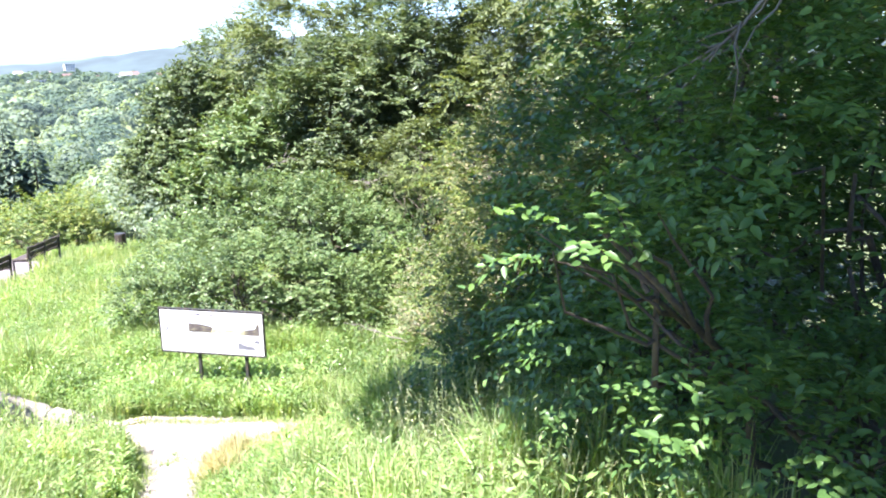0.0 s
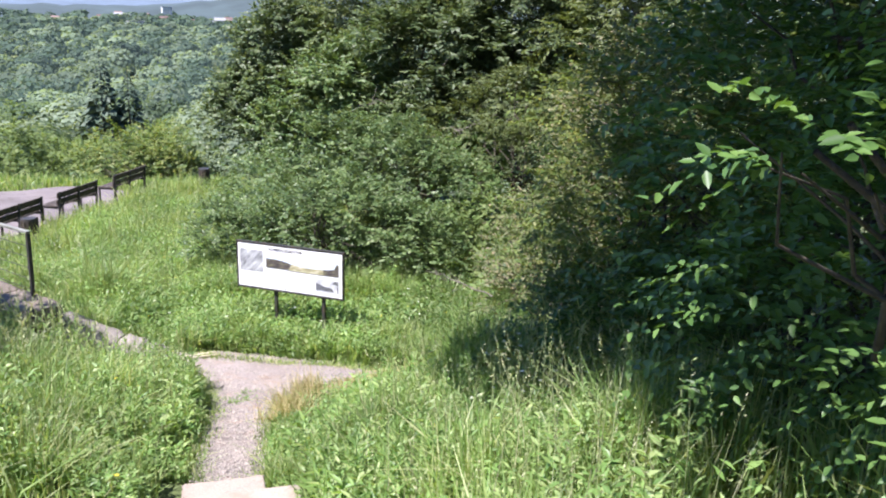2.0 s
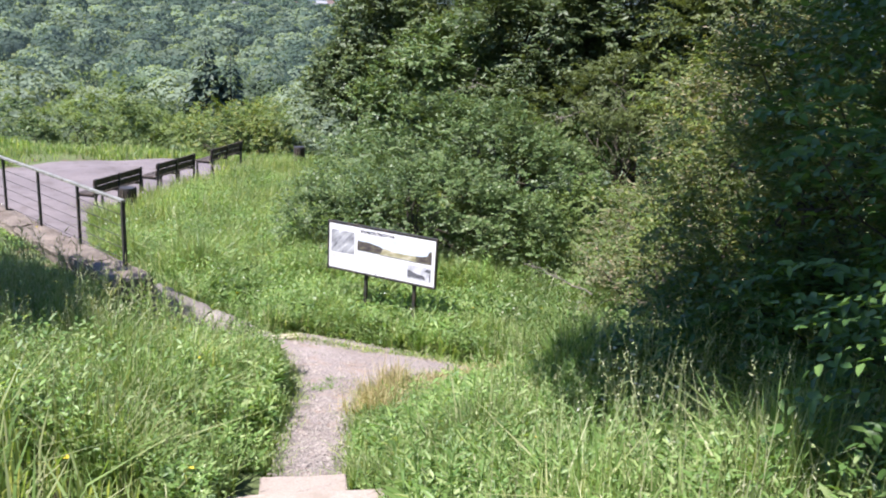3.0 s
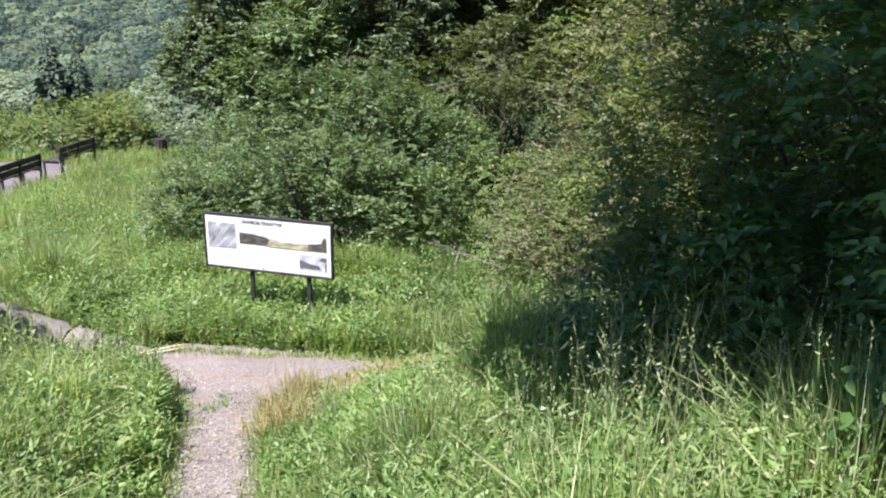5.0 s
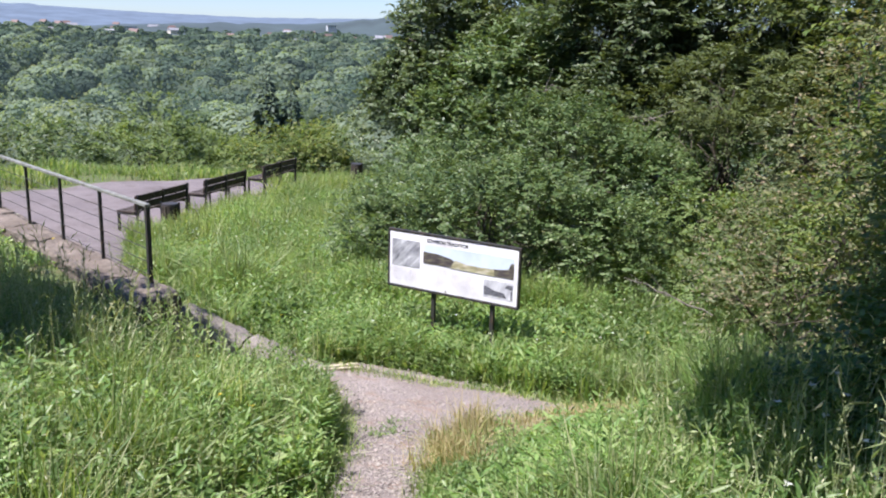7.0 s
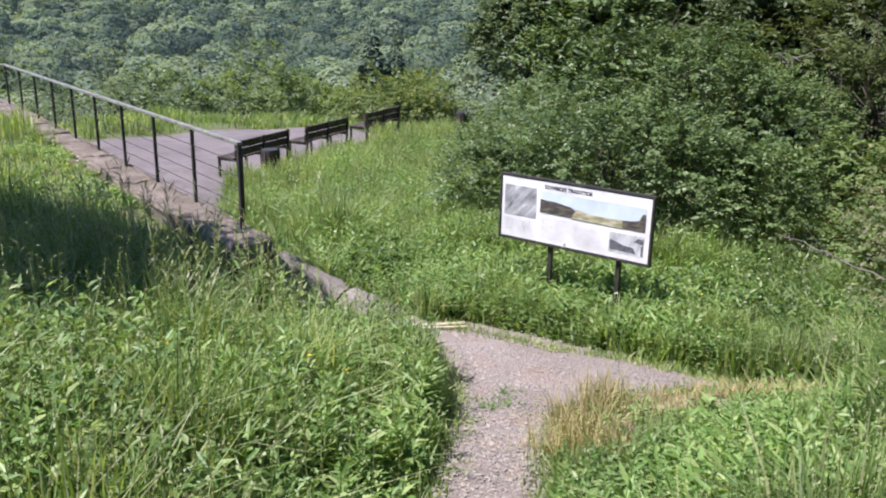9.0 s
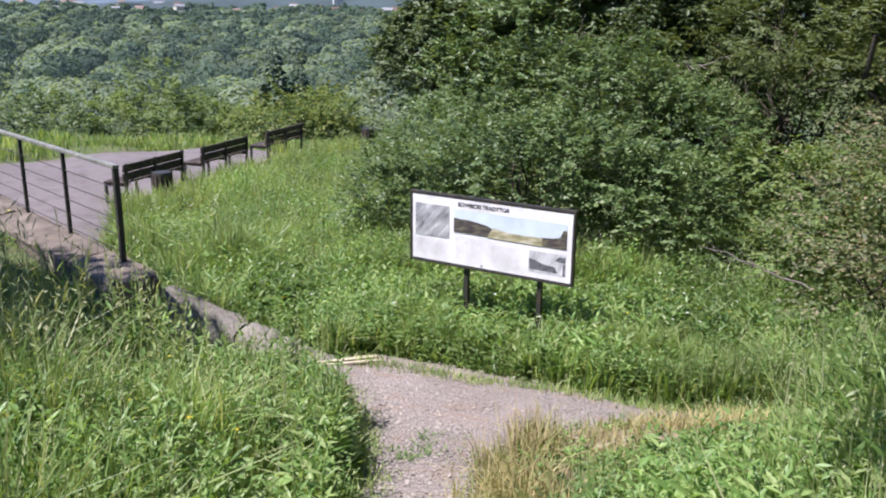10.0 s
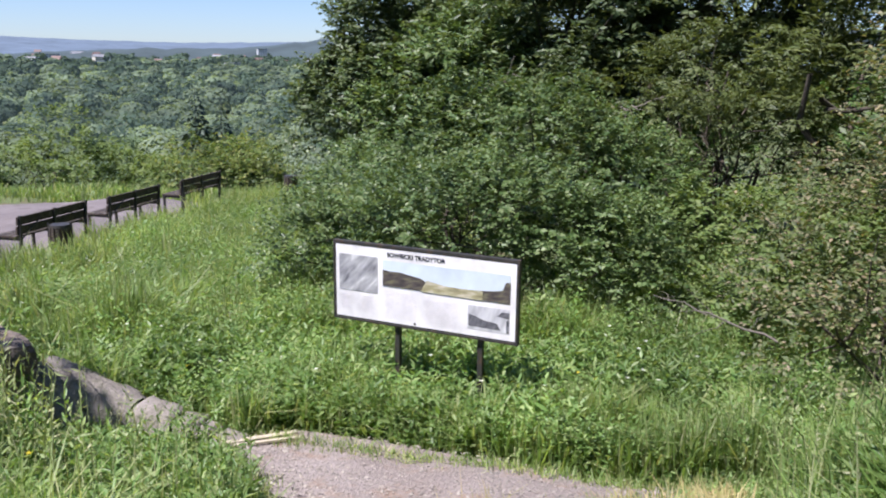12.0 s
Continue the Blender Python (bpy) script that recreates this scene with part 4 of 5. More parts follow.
lawn("grass", "rough meadow grass beyond the terrace", 56, 60000, -32.0, -4.0, 23.5, 38.0, 0.03, GRASS, 0.62)
lawn("grass", "grass along the far edge of the terrace", 60, 26000, -24.0, -10.3, 15.5, 26.0, 0.025, GRASS, 0.6)
lawn("grass", "grass on the bank beside the steps", 58, 26000, -7.5, 0.2, -3.0, 5.2, 0.015, GRASS)
lawn("grass", "grass beside the steps", 59, 12000, 0.4, 2.6, -3.0, 3.2, 0.011, GRASS, 0.8)
lawn("grass", "grass between the shrubs", 57, 16000, -2.0, 3.0, 13.5, 20.0, 0.02, GRASS)


def herbs(name, label, seed, n, x0, x1, y0, y1, height, leaf, mat, margin=0.05, count=12, slim=0.36):
    rng = np.random.default_rng(seed)
    x, y = scatter(rng, n, x0, x1, y0, y1, margin)
    keep = rng.random(len(x)) < 0.6 + 1.1 * patchy(x, y, 0.8, seed)
    x, y = x[keep], y[keep]
    h = tallness(x, y) * height * rng.uniform(0.5, 1.15, len(x))
    pieces = []
    for k in range(count):
        u = (k + 1.0) / count
        a = k * 2.4 + x * 37
        out = np.stack([np.cos(a), np.sin(a), np.full(len(x), 0.5)], -1) + rng.normal(0, 0.2, (len(x), 3))
        at = np.stack([x, y, ground_height(x, y) + h * u], -1) + rng.normal(0, 0.015, (len(x), 3))
        size = leaf * (1.15 - 0.5 * u) * rng.uniform(0.7, 1.2, len(x))
        pieces.append(leaves_at(rng, at, out, np.tile([0, 0, 1.0], (len(x), 1)) + rng.normal(0, 0.25, (len(x), 3)), size, size * slim))
    tagged(array_part(name, joined(pieces), mat), label, "weeds", kind="stuff")


herbs("weeds", "leafy green weeds along the path", 61, 9500, -6.0, -1.6, 5.0, 10.6, 0.95, 0.08, HERB)
herbs("weeds", "leafy weeds on the slope below the shrubs", 62, 11000, -1.8, 1.9, 3.2, 11.0, 0.85, 0.07, HERB)
herbs("weeds", "leafy weeds round the information board", 63, 12000, -6.5, 1.5, 10.7, 14.2, 1.05, 0.08, HERB)
herbs("weeds", "weeds on the bank above the wall", 65, 3000, -12.0, -5.5, 6.0, 13.5, 0.9, 0.085, HERB)
herbs("weeds", "clumps of tall broad weeds round the information board", 66, 2600, -7.5, 0.8, 10.9, 16.5, 1.25, 0.12, HERB, 0.1, 15)
herbs("weeds", "clumps of tall broad weeds beside the path", 67, 1500, -5.5, -2.2, 5.0, 9.6, 1.1, 0.115, HERB, 0.1, 14)
herbs("weeds", "clumps of tall broad weeds below the shrubs", 68, 1000, -1.2, 1.4, 3.4, 9.4, 1.05, 0.11, HERB, 0.1, 14)
herbs("weeds", "weeds in the meadow beside the benches", 64, 9000, -10.0, -4.0, 12.5, 24.5, 1.0, 0.085, HERB)


def tall_weeds(name, label, seed, n, x0, x1, y0, y1, low, high, leaf, mat, clumps=40):
    """Upright leafy stems in loose clumps, with narrow arching leaves and a forked top."""
    rng = np.random.default_rng(seed)
    cx, cy = rng.uniform(x0, x1, clumps), rng.uniform(y0, y1, clumps)
    pick = rng.integers(0, clumps, n)
    x, y = cx[pick] + rng.normal(0, 0.22, n), cy[pick] + rng.normal(0, 0.22, n)
    s = (x - RAIL_AT[0]) * RAIL_WAY[0] + (y - RAIL_AT[1]) * RAIL_WAY[1]
    d = (x - RAIL_AT[0]) * RAIL_OUT[0] + (y - RAIL_AT[1]) * RAIL_OUT[1]
    keep = ~(on_path(x, y, 0.12) | ((x < -0.2) & (x > -2.6) & (y > 7.6) & (y < 10.6)) | in_terrace(x, y) | ((s > -1.2) & (d > -1.15) & (d < 0.1)) | ((x > -5.8) & (x < -3.8) & (np.abs(y - kerb_y(x)) < 0.6)))
    x, y = x[keep], y[keep]
    n = len(x)
    h = rng.uniform(low, high, n)
    stem = blades(rng, x, y, h, np.full(n, 0.011), 0.12)
    ring = stem[0].reshape(n, 5, 3)
    foot, mid, tip = ring[:, 0], ring[:, 2], ring[:, 4]
    pieces = [stem]
    count = 15
    for k in range(count):
        u = 0.12 + 0.8 * k / count
        at = foot + (mid - foot) * min(1, u / 0.55) + (tip - mid) * max(0, (u - 0.55) / 0.45)
        a = k * 2.4 + x * 41
        out = np.stack([np.cos(a), np.sin(a), np.full(n, 0.75)], -1) + rng.normal(0, 0.2, (n, 3))
        size = leaf * (1.2 - 0.75 * u) * rng.uniform(0.7, 1.25, n)
        pieces.append(leaves_at(rng, at, out, np.tile([0, 0, 1.0], (n, 1)) + rng.normal(0, 0.3, (n, 3)), size, size * 0.24, True))
    for k in range(4):
        out = unit(rng.normal(0, 0.45, (n, 3)) + (0, 0, 1.0))
        at = tip - (tip - mid) * (0.12 * k)
        pieces.append(leaves_at(rng, at, out, rng.normal(0, 1, (n, 3)), h * 0.11, 0.008))
    tagged(array_part(name, joined(pieces), mat), label, "weeds", kind="stuff")


tall_weeds("tall_weeds", "upright narrow-leaved weeds round the information board", 201, 1300, -6.8, 1.2, 11.0, 14.6, 0.3, 0.62, 0.17, HERB, 90)
tall_weeds("tall_weeds", "upright narrow-leaved weeds on the slope below the shrubs", 202, 900, -1.0, 1.0, 4.4, 9.0, 0.4, 0.75, 0.15, HERB, 60)
tall_weeds("tall_weeds", "upright narrow-leaved weeds on the bank beside the path", 203, 900, -6.2, -2.4, 5.6, 10.0, 0.35, 0.7, 0.14, HERB, 70)
tall_weeds("tall_weeds", "pale flowering weeds on the bank above the wall", 204, 330, -6.6, -4.4, 6.8, 9.4, 0.7, 1.05, 0.085, STALK, 34)
tall_weeds("tall_weeds", "pale tall weeds standing before the dark shrubs", 205, 70, 0.1, 1.1, 6.2, 7.6, 0.8, 1.15, 0.055, STALK, 16)
tall_weeds("tall_weeds", "upright weeds scattered in the meadow by the benches", 206, 1300, -9.8, -4.2, 12.6, 23.0, 0.35, 0.65, 0.15, HERB, 110)


def broad_plant(x, y, seed, leaf=0.115):
    """A low plant of large pale leaves."""
    rng = np.random.default_rng(seed)
    plant = new("broad_leaved_plant")
    plant.location = (x, y, float(ground_height(x, y)))
    pieces, stems = [], []
    for k in range(13):
        a = k * 2.4
        out = np.array([[math.cos(a), math.sin(a), 0.35]])
        root = np.array([[math.cos(a) * 0.07, math.sin(a) * 0.07, rng.uniform(0.1, 0.34)]])
        pieces.append(leaves_at(rng, root, out, np.array([[0, 0, 1.0]]) + rng.normal(0, 0.25, (1, 3)), leaf * rng.uniform(0.7, 1.2), leaf * 0.75, True))
        stems.append(tube([(0, 0, 0), tuple(root[0] * (0.6, 0.6, 0.5)), tuple(root[0])], [0.006, 0.005, 0.003], 5))
    array_part("stalk", joined(stems), HERB, plant)
    array_part("foliage", joined(pieces), HERB, plant)
    tagged(plant, "broad-leaved pale green plant beside the path", "plant", "broad plants by the path")


for k, (x, y) in enumerate(((-2.75, 7.0), (-2.95, 7.5), (-3.3, 6.6), (-1.0, 7.3), (-3.5, 8.3), (-0.6, 5.6))):
    broad_plant(x, y, 95 + k)


def seed_stalks(name, label, seed, n, x0, x1, y0, y1, low, high):
    """Thin stalks that end in a loose ear."""
    rng = np.random.default_rng(seed)
    x, y = scatter(rng, n, x0, x1, y0, y1, 0.15)
    n = len(x)
    h = rng.uniform(low, high, n)
    stalk = blades(rng, x, y, h, np.full(n, 0.006), 0.25)
    tip = stalk[0].reshape(n, 5, 3)[:, 4]
    mid = stalk[0].reshape(n, 5, 3)[:, 2]
    pieces = [stalk]
    for k in range(7):
        at = tip - unit(tip - mid) * (0.022 * k)
        pieces.append(leaves_at(rng, at, rng.normal(0, 0.6, (n, 3)) + (0, 0, 1.0), rng.normal(0, 1, (n, 3)), 0.024 * rng.uniform(0.6, 1.3, n), 0.007))
    tagged(array_part(name, joined(pieces), STALK), label, "grass", kind="stuff")


seed_stalks("seed_stalks", "pale seeding grass stalks on the bank", 71, 900, -6.5, -2.4, 5.0, 9.4, 0.5, 0.9)
seed_stalks("seed_stalks", "pale seeding stalks below the shrubs", 72, 700, -0.7, 1.6, 3.4, 9.0, 0.5, 1.05)
seed_stalks("seed_stalks", "tall pale stalks standing before the dark shrubs", 75, 110, 0.1, 1.3, 4.4, 7.0, 0.8, 1.25)
seed_stalks("seed_stalks", "pale seeding stalks in the meadow", 73, 700, -10.0, -3.5, 12.5, 24.0, 0.45, 0.8)
seed_stalks("seed_stalks", "pale seeding stalks above the wall", 74, 130, -11.0, -5.6, 6.5, 9.6, 0.45, 0.8)


def flowers(name, label, seed, n, x0, x1, y0, y1, low, high, size, mat):
    rng = np.random.default_rng(seed)
    x, y = scatter(rng, n, x0, x1, y0, y1, 0.1)
    n = len(x)
    at = np.stack([x, y, ground_height(x, y) + rng.uniform(low, high, n)], -1)
    pieces = []
    for k in range(6):
        a = k * np.pi / 3 + rng.uniform(0, 1, n)
        out = np.stack([np.cos(a), np.sin(a), rng.uniform(0.1, 0.6, n)], -1)
        pieces.append(leaves_at(rng, at, out, np.tile([0, 0, 1.0], (n, 1)), size * rng.uniform(0.7, 1.2, n), size * 0.6))
    tagged(array_part(name, joined(pieces), mat), label, "flowers", kind="stuff")


flowers("flowers", "small white wild flowers below the shrubs", 81, 16, 0.1, 1.0, 6.2, 7.3, 0.55, 0.78, 0.026, WHITE_PETAL)
flowers("flowers", "scattered white flowers in the meadow", 82, 380, -9.5, 0.5, 11.0, 22.0, 0.3, 0.55, 0.022, WHITE_PETAL)
flowers("flowers", "scattered yellow wild flowers in the grass", 83, 60, -8.0, 1.0, 4.5, 20.0, 0.3, 0.5, 0.022, YELLOW_PETAL)


def dry_tufts():
    """Bleached grass trodden flat where a side path leaves, taller along the worn rim."""
    rng = np.random.default_rng(91)
    n = 9000
    x, y = rng.uniform(-2.5, -0.3, n), rng.normal(9.4, 0.5, n)
    rim = rng.random(n) < 0.35
    y = np.where(rim, rng.uniform(8.0, 10.5, n), y)
    x = np.where(rim, -1.95 + 0.3 * rng.normal(0, 0.6, n) - 0.12 * (y - 9.0), x)
    lump = waves(np.stack([x, y], -1) * 2.2, 4)
    keep = (lump > -0.1) & ~on_path(x, y, -0.25)
    x, y, rim = x[keep], y[keep], rim[keep]
    h = rng.uniform(0.05, 0.2, len(x)) * np.where(rim, 1.9, 1.0)
    v, f = blades(rng, x, y, h, np.full(len(x), 0.008), 0.7)
    tagged(array_part("dry_grass", (v, f), STRAW), "bleached dry grass at the path junction", "grass", kind="stuff")


dry_tufts()


def pebbles():
    rng = np.random.default_rng(92)
    n = 9000
    k = np.array(PATH_ROWS)
    y = rng.uniform(6.3, 10.8, n)
    l, r = np.interp(y, k[:, 0], k[:, 1]), np.interp(y, k[:, 0], k[:, 2])
    x = l + (r - l) * rng.random(n)
    z = ground_height(x, y) + 0.035
    size = np.abs(rng.normal(0.004, 0.005, n)) + 0.003
    form = np.array([(1, 0, 0), (0, 1, 0), (-1, 0, 0), (0, -1, 0), (0, 0, 0.7)], float)
    v = np.stack([x, y, z], -1)[:, None] + form[None] * size[:, None, None] * rng.uniform(0.6, 1.4, (n, 1, 3))
    f = np.array([(0, 1, 4), (1, 2, 4), (2, 3, 4), (3, 0, 4)])
    tagged(array_part("pebbles", (v.reshape(-1, 3), (f[None] + (np.arange(n) * 5)[:, None, None]).reshape(-1, 3)), PEBBLE), "small pale stones on the footpath", "pebbles", kind="stuff")


pebbles()


def path_litter():
    """Stone chips and dry leaf scraps lying flat on the path, thickest along its rims."""
    rng = np.random.default_rng(94)
    n = 4200
    k = np.array(PATH_ROWS)
    y = rng.uniform(6.3, 10.85, n)
    l, r = np.interp(y, k[:, 0], k[:, 1]), np.interp(y, k[:, 0], k[:, 2])
    u = np.where(rng.random(n) < 0.5, rng.beta(0.5, 0.5, n), rng.random(n))
    x = l + (r - l) * u
    at = np.stack([x, y, ground_height(x, y) + 0.042], -1)
    a = rng.uniform(0, 6.28, n)
    out = np.stack([np.cos(a), np.sin(a), rng.uniform(-0.05, 0.25, n)], -1)
    size = rng.uniform(0.01, 0.036, n)
    pale = plain("pale_chips", (0.30, 0.255, 0.23), 0.9, grain=9.0)
    tagged(array_part("litter", leaves_at(rng, at, out, np.tile([0, 0, 1.0], (n, 1)) + rng.normal(0, 0.2, (n, 3)), size, size * rng.uniform(0.2, 0.7, n)), pale), "pale stone chips and leaf scraps on the footpath", "leaf litter", kind="stuff")


path_litter()


def path_fringe():
    """Short grass and clover creeping in over the rims of the path."""
    rng = np.random.default_rng(96)
    n = 5200
    k = np.array(PATH_ROWS)
    y = rng.uniform(6.3, 10.85, n)
    l, r = np.interp(y, k[:, 0], k[:, 1]), np.interp(y, k[:, 0], k[:, 2])
    left = rng.random(n) < 0.5
    inward = np.abs(rng.normal(0, 0.07, n)) * (1 + 1.6 * np.maximum(0, waves(np.stack([y, y * 0.3], -1) * 3.0, 6)))
    x = np.where(left, l + inward - 0.03, r - inward + 0.03)
    back = rng.random(n) < 0.3
    x = np.where(back, rng.uniform(-3.9, -1.0, n), x)
    y = np.where(back, 10.78 - 0.12 * (x + 3.9) - np.abs(rng.normal(0, 0.09, n)), y)
    h = rng.uniform(0.03, 0.15, n)
    v, f = blades(rng, x, y, h + 0.02, np.full(n, 0.009), 0.7)
    tagged(array_part("grass_fringe", (v, f), GRASS), "short grass creeping over the edges of the footpath", "grass", kind="stuff")
    herbs("weeds", "small green weed tuft growing in the gravel", 97, 420, -2.65, -2.1, 8.6, 9.2, 0.28, 0.04, HERB, -1.0, 6)


path_fringe()


# ---- valley ----
def bearing(deg, far):
    """The place at a bearing left of straight ahead and a distance."""
    a = radians(deg)
    return -math.sin(a) * far, 4 + math.cos(a) * far


def far_tree(rng, x, y, height, wide, leaf, n):
    """A far crown: lumps upon lumps, covered with overlapping leaf sprays."""
    z = float(ground_height(x, y))
    c = [(x, y, z + height * 0.55)]
    r = [(wide * 0.8, wide * 0.8, height * 0.36)]
    for k in range(6):
        d = unit(rng.normal(0, 1, 3) + (0, 0, 0.3))
        c.append(tuple(np.array(c[0]) + d * np.array((wide, wide, height * 0.45)) * 0.62))
        r.append((wide * rng.uniform(0.4, 0.62),) * 2 + (height * rng.uniform(0.2, 0.3),))
    c, r = np.array(c), np.array(r)
    pick = rng.choice(len(c), n, p=(r[:, 0] * r[:, 2]) / (r[:, 0] * r[:, 2]).sum())
    d = unit(rng.normal(0, 1, (n, 3)))
    d[:, 2] = np.where(d[:, 2] < -0.4, -d[:, 2], d[:, 2])
    at = c[pick] + d * r[pick] * rng.uniform(0.86, 1.06, (n, 1))
    gap = (((at[:, None] - c[None]) / r[None]) ** 2).sum(-1)
    gap[np.arange(n), pick] = 9
    keep = gap.min(1) > 0.6
    at, d = at[keep], unit(d[keep] / r[pick][keep])
    axis = np.cross(d, rng.normal(0, 1, d.shape))
    size = leaf * rng.uniform(0.6, 1.3, len(at))
    return leaves_at(rng, at - unit(axis) * (size * 0.5)[:, None], axis, d + (0, 0, 0.25) + rng.normal(0, 0.1, d.shape), size, size * 0.9)


def build_woods():
    rng = np.random.default_rng(101)
    # Distance haze is put into pale leaf colours and a faint emission.
    HAZY = foliage("painted_haze_leaves", [(0.125, 0.17, 0.115), (0.15, 0.195, 0.135), (0.18, 0.225, 0.16)], 0.9, 0.4, 0.03, 0.28)
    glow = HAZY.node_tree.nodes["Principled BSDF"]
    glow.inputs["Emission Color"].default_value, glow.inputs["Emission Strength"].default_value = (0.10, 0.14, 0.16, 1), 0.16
    # Darker far trees; the same bluish emission stands in for haze.
    DIM = foliage("painted_haze_dark_leaves", [(0.045, 0.075, 0.052), (0.06, 0.095, 0.065), (0.078, 0.112, 0.078)], 0.9, 0.3, 0.03, 0.2)
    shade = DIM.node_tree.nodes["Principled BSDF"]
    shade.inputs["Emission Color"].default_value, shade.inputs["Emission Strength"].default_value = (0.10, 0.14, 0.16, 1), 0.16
    groups = {"backdrop_woods": ([], HAZY, "woods across the far valley, haze put into colour and glow"), "backdrop_forest": ([], DIM, "dark forest patches across the far valley, faint glow for haze"), "valley_woods": ([], LEAF_WOODS, "mixed green woods filling the valley"), "willow_woods": ([], LEAF_GREY, "grey-green willow woods in the valley, paled for haze")}
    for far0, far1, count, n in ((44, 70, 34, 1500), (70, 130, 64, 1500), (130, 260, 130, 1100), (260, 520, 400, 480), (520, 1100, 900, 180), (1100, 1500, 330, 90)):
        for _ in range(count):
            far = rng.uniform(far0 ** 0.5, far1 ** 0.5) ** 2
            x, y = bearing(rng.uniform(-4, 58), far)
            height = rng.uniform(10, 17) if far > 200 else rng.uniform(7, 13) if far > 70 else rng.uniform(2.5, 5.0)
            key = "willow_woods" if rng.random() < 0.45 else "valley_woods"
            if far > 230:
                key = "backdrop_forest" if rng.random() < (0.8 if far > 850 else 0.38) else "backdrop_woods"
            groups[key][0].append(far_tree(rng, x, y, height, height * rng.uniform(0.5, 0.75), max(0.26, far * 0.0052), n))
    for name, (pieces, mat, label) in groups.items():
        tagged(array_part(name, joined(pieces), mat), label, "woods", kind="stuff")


build_woods()
for k, (deg, far, h, w, mat, name, label) in enumerate(((35.5, 44, 3.4, 1.9, LEAF_SLOPE, "young_tree", "light green young tree on the valley slope"), (31, 36, 2.6, 2.0, LEAF_SLOPE, "slope_bush", "light green bush on the slope below the terrace"),
                                                        (41, 40, 3.2, 2.0, LEAF_WOODS, "slope_bush", "green bush on the slope below the terrace"), (26.0, 40, 4.2, 2.6, LEAF_SLOPE, "young_tree", "light green young tree on the valley slope"),
                                                        (22.8, 33, 1.9, 1.3, LEAF_GREY, "willow_bush", "grey-green willow bush beyond the terrace"), (46.5, 38, 2.6, 1.7, LEAF_YELLOW, "slope_bush", "yellowish green bush on the slope"),
                                                        (38.5, 52, 5.0, 3.2, LEAF_GREY, "willow_tree", "round grey-green willow on the valley slope"))):
    x, y = bearing(deg, far)
    z = float(ground_height(x, y))
    shrub(name, label, "tree" if "tree" in name else "bush", (x, y), [((x, y, z + h * 0.55), (w, w, h * 0.5)), ((x + w * 0.5, y - 0.3, z + h * 0.4), (w * 0.7, w * 0.7, h * 0.38)), ((x - w * 0.6, y, z + h * 0.35), (w * 0.7, w * 0.7, h * 0.35))],
          1500, mat, 110 + k, 0.4, 8, 0.15, 0.09, 0.2, stems=6, thick=0.05)


def slope_bushes():
    """Loose bushes on the slope below the terrace."""
    rng = np.random.default_rng(140)
    kinds = ((LEAF_SLOPE, "light green bush on the valley slope"), (LEAF_MID, "green bush on the valley slope"), (LEAF_YELLOW, "yellowish green bush on the valley slope"), (LEAF_GREY, "grey-green willow bush on the valley slope"))
    for k in range(22):
        x, y = bearing(22.5 + 1.45 * k + rng.uniform(-0.5, 0.5), rng.uniform(31, 46))
        z = float(ground_height(x, y))
        h, w = rng.uniform(1.7, 3.4), rng.uniform(1.3, 2.3)
        mat, label = kinds[rng.integers(0, 4)]
        shrub("slope_bush", label, "bush", (x, y), [((x, y, z + h * 0.5), (w, w, h * 0.5)), ((x + w * 0.6, y, z + h * 0.35), (w * 0.7, w * 0.7, h * 0.35)), ((x - w * 0.6, y, z + h * 0.4), (w * 0.65, w * 0.7, h * 0.4))],
              1000, mat, 150 + k, 0.4, 8, 0.15, 0.09, 0.2, stems=4, thick=0.04, group="bushes on the slope")


slope_bushes()


def fir(deg, far, height, seed):
    rng = np.random.default_rng(seed)
    x, y = bearing(deg, far)
    z = float(ground_height(x, y))
    tree = new("fir_tree")
    tree.location = (x, y, z)
    array_part("trunk", tube([(0, 0, 0), (0, 0, height * 0.5), (0, 0, height)], [0.3, 0.18, 0.03]), BARK, tree)
    n = 520
    u = rng.uniform(0.0, 1.0, n) ** 0.8
    a = rng.uniform(0, 6.28, n)
    reach = height * 0.24 * (1 - u) + 0.25
    out = np.stack([np.cos(a), np.sin(a), np.full(n, -0.25)], -1)
    base = np.stack([np.zeros(n), np.zeros(n), height * (0.1 + 0.9 * u)], -1)
    at = base + out * (reach * rng.uniform(0.3, 0.75, n))[:, None]
    v, f = leaves_at(rng, at, out + rng.normal(0, 0.2, (n, 3)), np.tile([0, 0, 1.0], (n, 1)) + rng.normal(0, 0.4, (n, 3)), reach * 0.8, reach * 0.45)
    array_part("crown", (v, f), NEEDLES, tree)
    tagged(tree, "dark pointed fir tree standing above the valley woods", "tree", "firs in the valley")


fir(28.0, 150, 24.0, 121)
fir(26.4, 150, 21.0, 122)


# ---- far town and hills ----
WALL_WHITE = plain("pale_render", (0.5, 0.51, 0.52), 0.8, grain=0.3)
WALL_CREAM = plain("cream_render", (0.6, 0.55, 0.48), 0.8, grain=0.3)
ROOF_RED = plain("red_tiles", (0.19, 0.13, 0.115), 0.8, grain=0.4)
ROOF_GREY = plain("grey_roof", (0.25, 0.25, 0.27), 0.8, grain=0.4)
PANE = plain("dark_pane", (0.06, 0.07, 0.08), 0.2, grain=0.5)


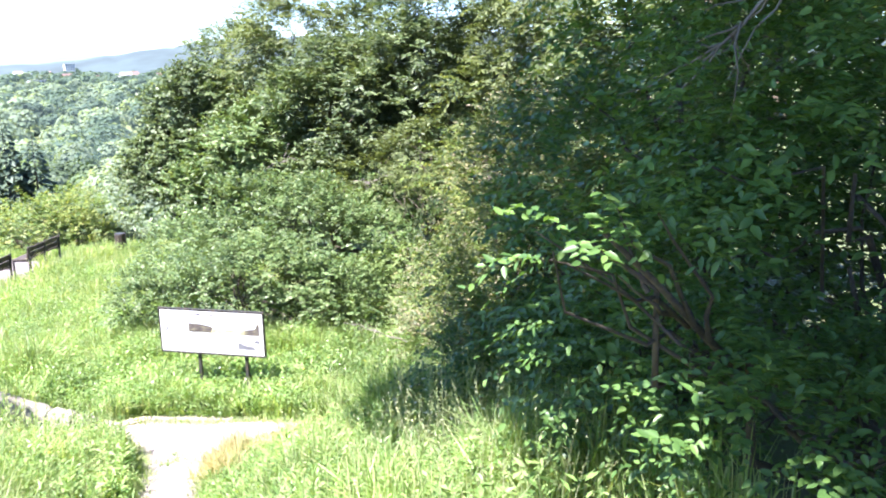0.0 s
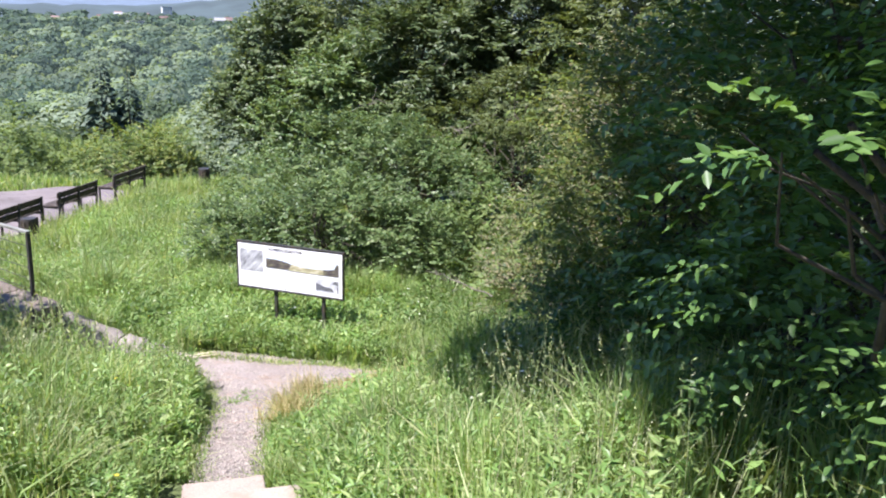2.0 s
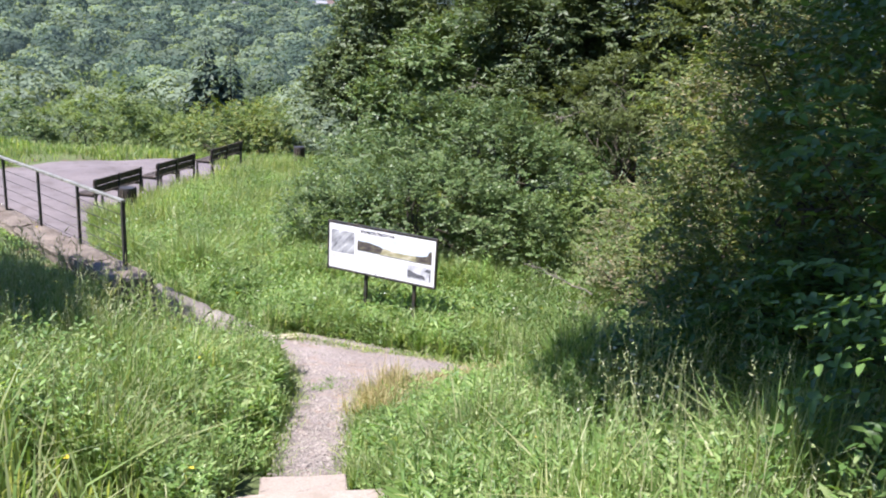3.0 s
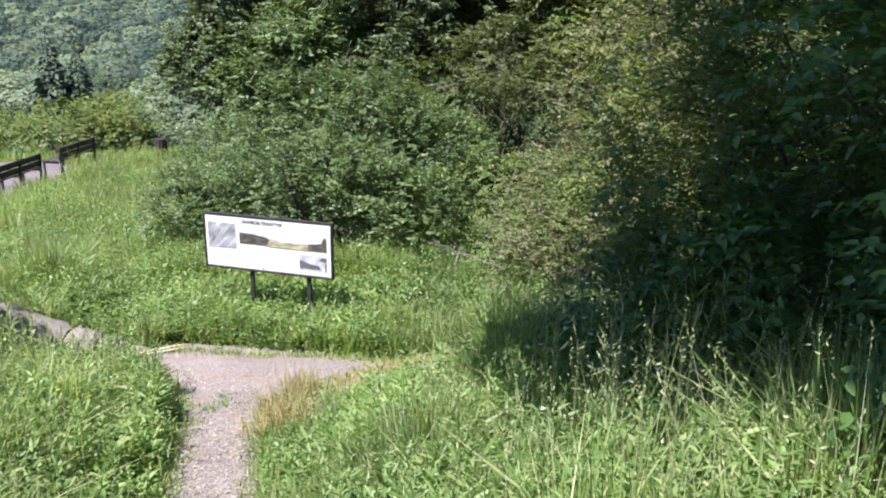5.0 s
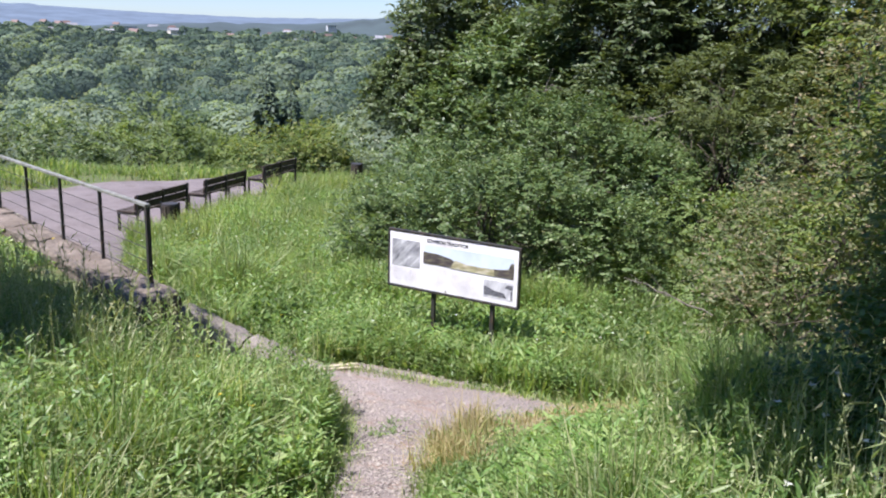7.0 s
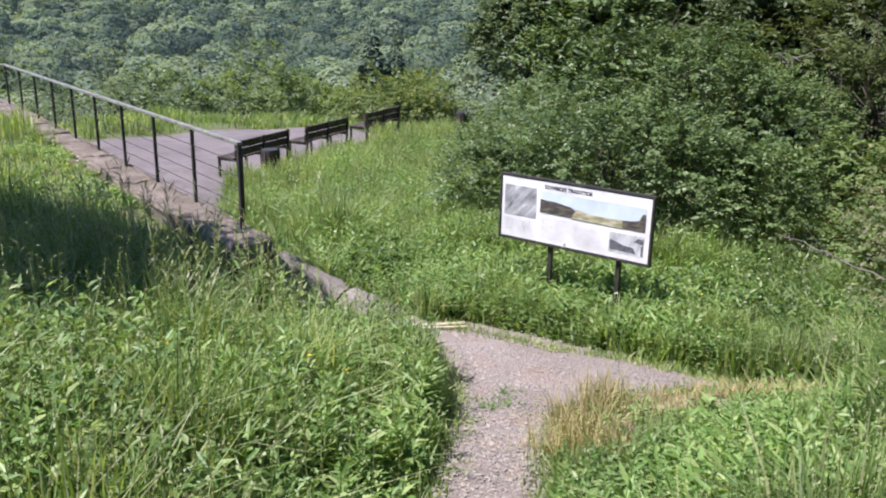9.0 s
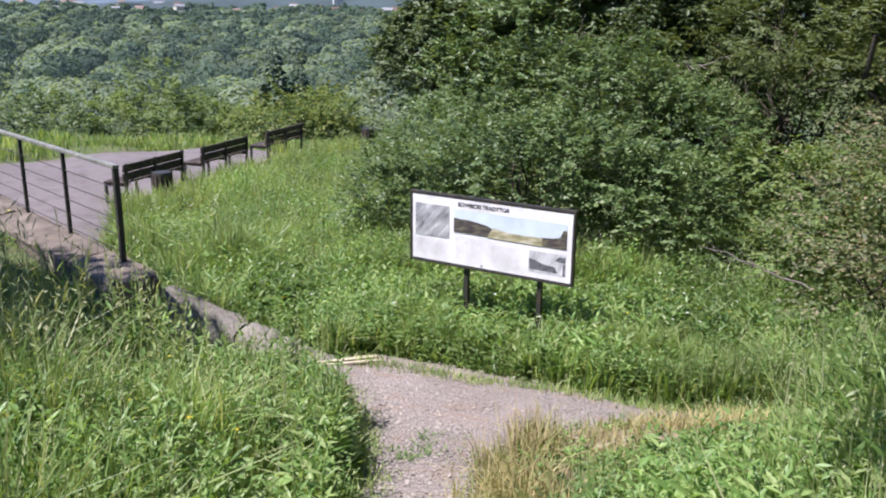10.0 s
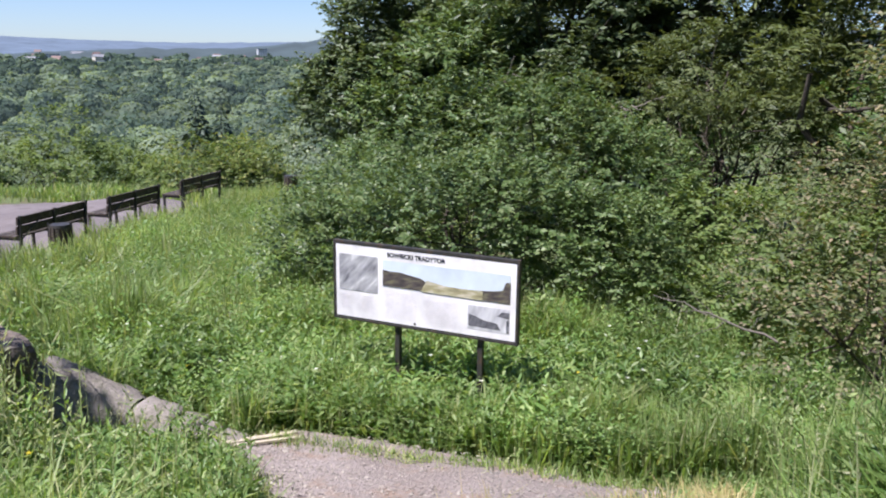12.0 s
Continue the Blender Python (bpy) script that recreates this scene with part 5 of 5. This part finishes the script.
def house(w, d, h, roof_h, wall_mat, roof_mat, rows, cols, name, label):
    home = new(name)
    bm = bmesh.new()
    box(bm, (w, d, h), pose(0, 0, h / 2), 0)
    part("wall", bm, wall_mat, home)
    bm = bmesh.new()
    if roof_h > 0.8:
        pts = [(-w / 2 - 0.5, -d / 2 - 0.5, h), (w / 2 + 0.5, -d / 2 - 0.5, h), (w / 2 + 0.5, d / 2 + 0.5, h), (-w / 2 - 0.5, d / 2 + 0.5, h), (-w / 2 - 0.5, 0, h + roof_h), (w / 2 + 0.5, 0, h + roof_h)]
        vs = [bm.verts.new(p) for p in pts]
        for f in ((0, 1, 5, 4), (2, 3, 4, 5), (0, 4, 3), (1, 2, 5), (0, 3, 2, 1)):
            bm.faces.new([vs[i] for i in f])
    else:
        box(bm, (w + 0.6, d + 0.6, 0.6), pose(0, 0, h + 0.3), 0)
    part("roof", bm, roof_mat, home)
    for r in range(rows):
        for c in range(cols):
            bm = bmesh.new()
            box(bm, (w / cols * 0.45, 0.2, h / rows * 0.45), pose((c + 0.5) * w / cols - w / 2, -d / 2, (r + 0.55) * h / rows), 0)
            part("window", bm, PANE, home)
    return tagged(home, label, "building", "far town")


def build_town():
    rng = random.Random(12)
    kinds = [house(12, 10, 6, 5, WALL_WHITE, ROOF_RED, 2, 4, "house", "small white house with a red roof far off"), house(16, 11, 6, 4, WALL_CREAM, ROOF_GREY, 2, 5, "house", "small cream house with a grey roof far off"),
             house(30, 14, 7, 0.6, WALL_WHITE, ROOF_GREY, 2, 8, "hall", "long white hall far off in the valley"), house(14, 12, 22, 0.6, WALL_WHITE, ROOF_GREY, 7, 4, "apartment_block", "white apartment block far off in the valley")]
    places = [(3, 23.4, 1400), (2, 21.0, 1150), (2, 25.0, 1120), (2, 20.0, 1250)]
    for _ in range(52):
        places.append((rng.choice((0, 0, 1, 1, 2)), rng.choice((rng.uniform(18, 30), rng.uniform(28, 52))), rng.uniform(1120, 2000)))
    used = set()
    for k, deg, far in places:
        x, y = bearing(deg, far)
        m = pose(x, y, float(ground_height(x, y)) + 4, 0, 0, deg + rng.uniform(-40, 40))
        if k in used:
            copy_thing(kinds[k], m)
        else:
            kinds[k].matrix_world = m
            used.add(k)


build_town()


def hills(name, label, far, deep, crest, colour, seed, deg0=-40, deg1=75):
    """A wooded ridge that closes the valley, haze put into its bluish colour and glow."""
    m, nt, b = material(name + "_haze_cover", 1.0)
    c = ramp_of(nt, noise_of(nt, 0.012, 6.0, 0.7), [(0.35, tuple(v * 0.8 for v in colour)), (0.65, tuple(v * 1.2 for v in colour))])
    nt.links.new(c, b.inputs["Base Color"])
    # The cover emits its own colour faintly in place of air haze.
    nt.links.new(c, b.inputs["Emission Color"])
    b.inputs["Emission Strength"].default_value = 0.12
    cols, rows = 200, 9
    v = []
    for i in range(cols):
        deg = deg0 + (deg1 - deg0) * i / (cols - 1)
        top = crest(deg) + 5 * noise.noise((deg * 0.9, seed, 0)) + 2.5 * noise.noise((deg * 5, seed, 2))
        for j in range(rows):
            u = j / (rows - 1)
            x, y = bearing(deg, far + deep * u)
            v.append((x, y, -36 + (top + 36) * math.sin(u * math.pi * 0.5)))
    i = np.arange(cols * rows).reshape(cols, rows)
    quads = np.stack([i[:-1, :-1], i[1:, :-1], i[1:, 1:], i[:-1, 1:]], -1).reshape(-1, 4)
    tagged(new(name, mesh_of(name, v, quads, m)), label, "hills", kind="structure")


hills("backdrop", "wooded hills on the horizon, painted blue for haze", 2600, 1500, lambda d: 86 + 14 * math.sin(d * 0.16), (0.085, 0.115, 0.155), 3)
hills("backdrop", "dark wooded ridge across the valley, faint glow for haze", 1350, 420, lambda d: 68 - 46 * float(smooth(11, 27, d)) - 30 * float(smooth(27, 50, d)), (0.04, 0.058, 0.062), 9)
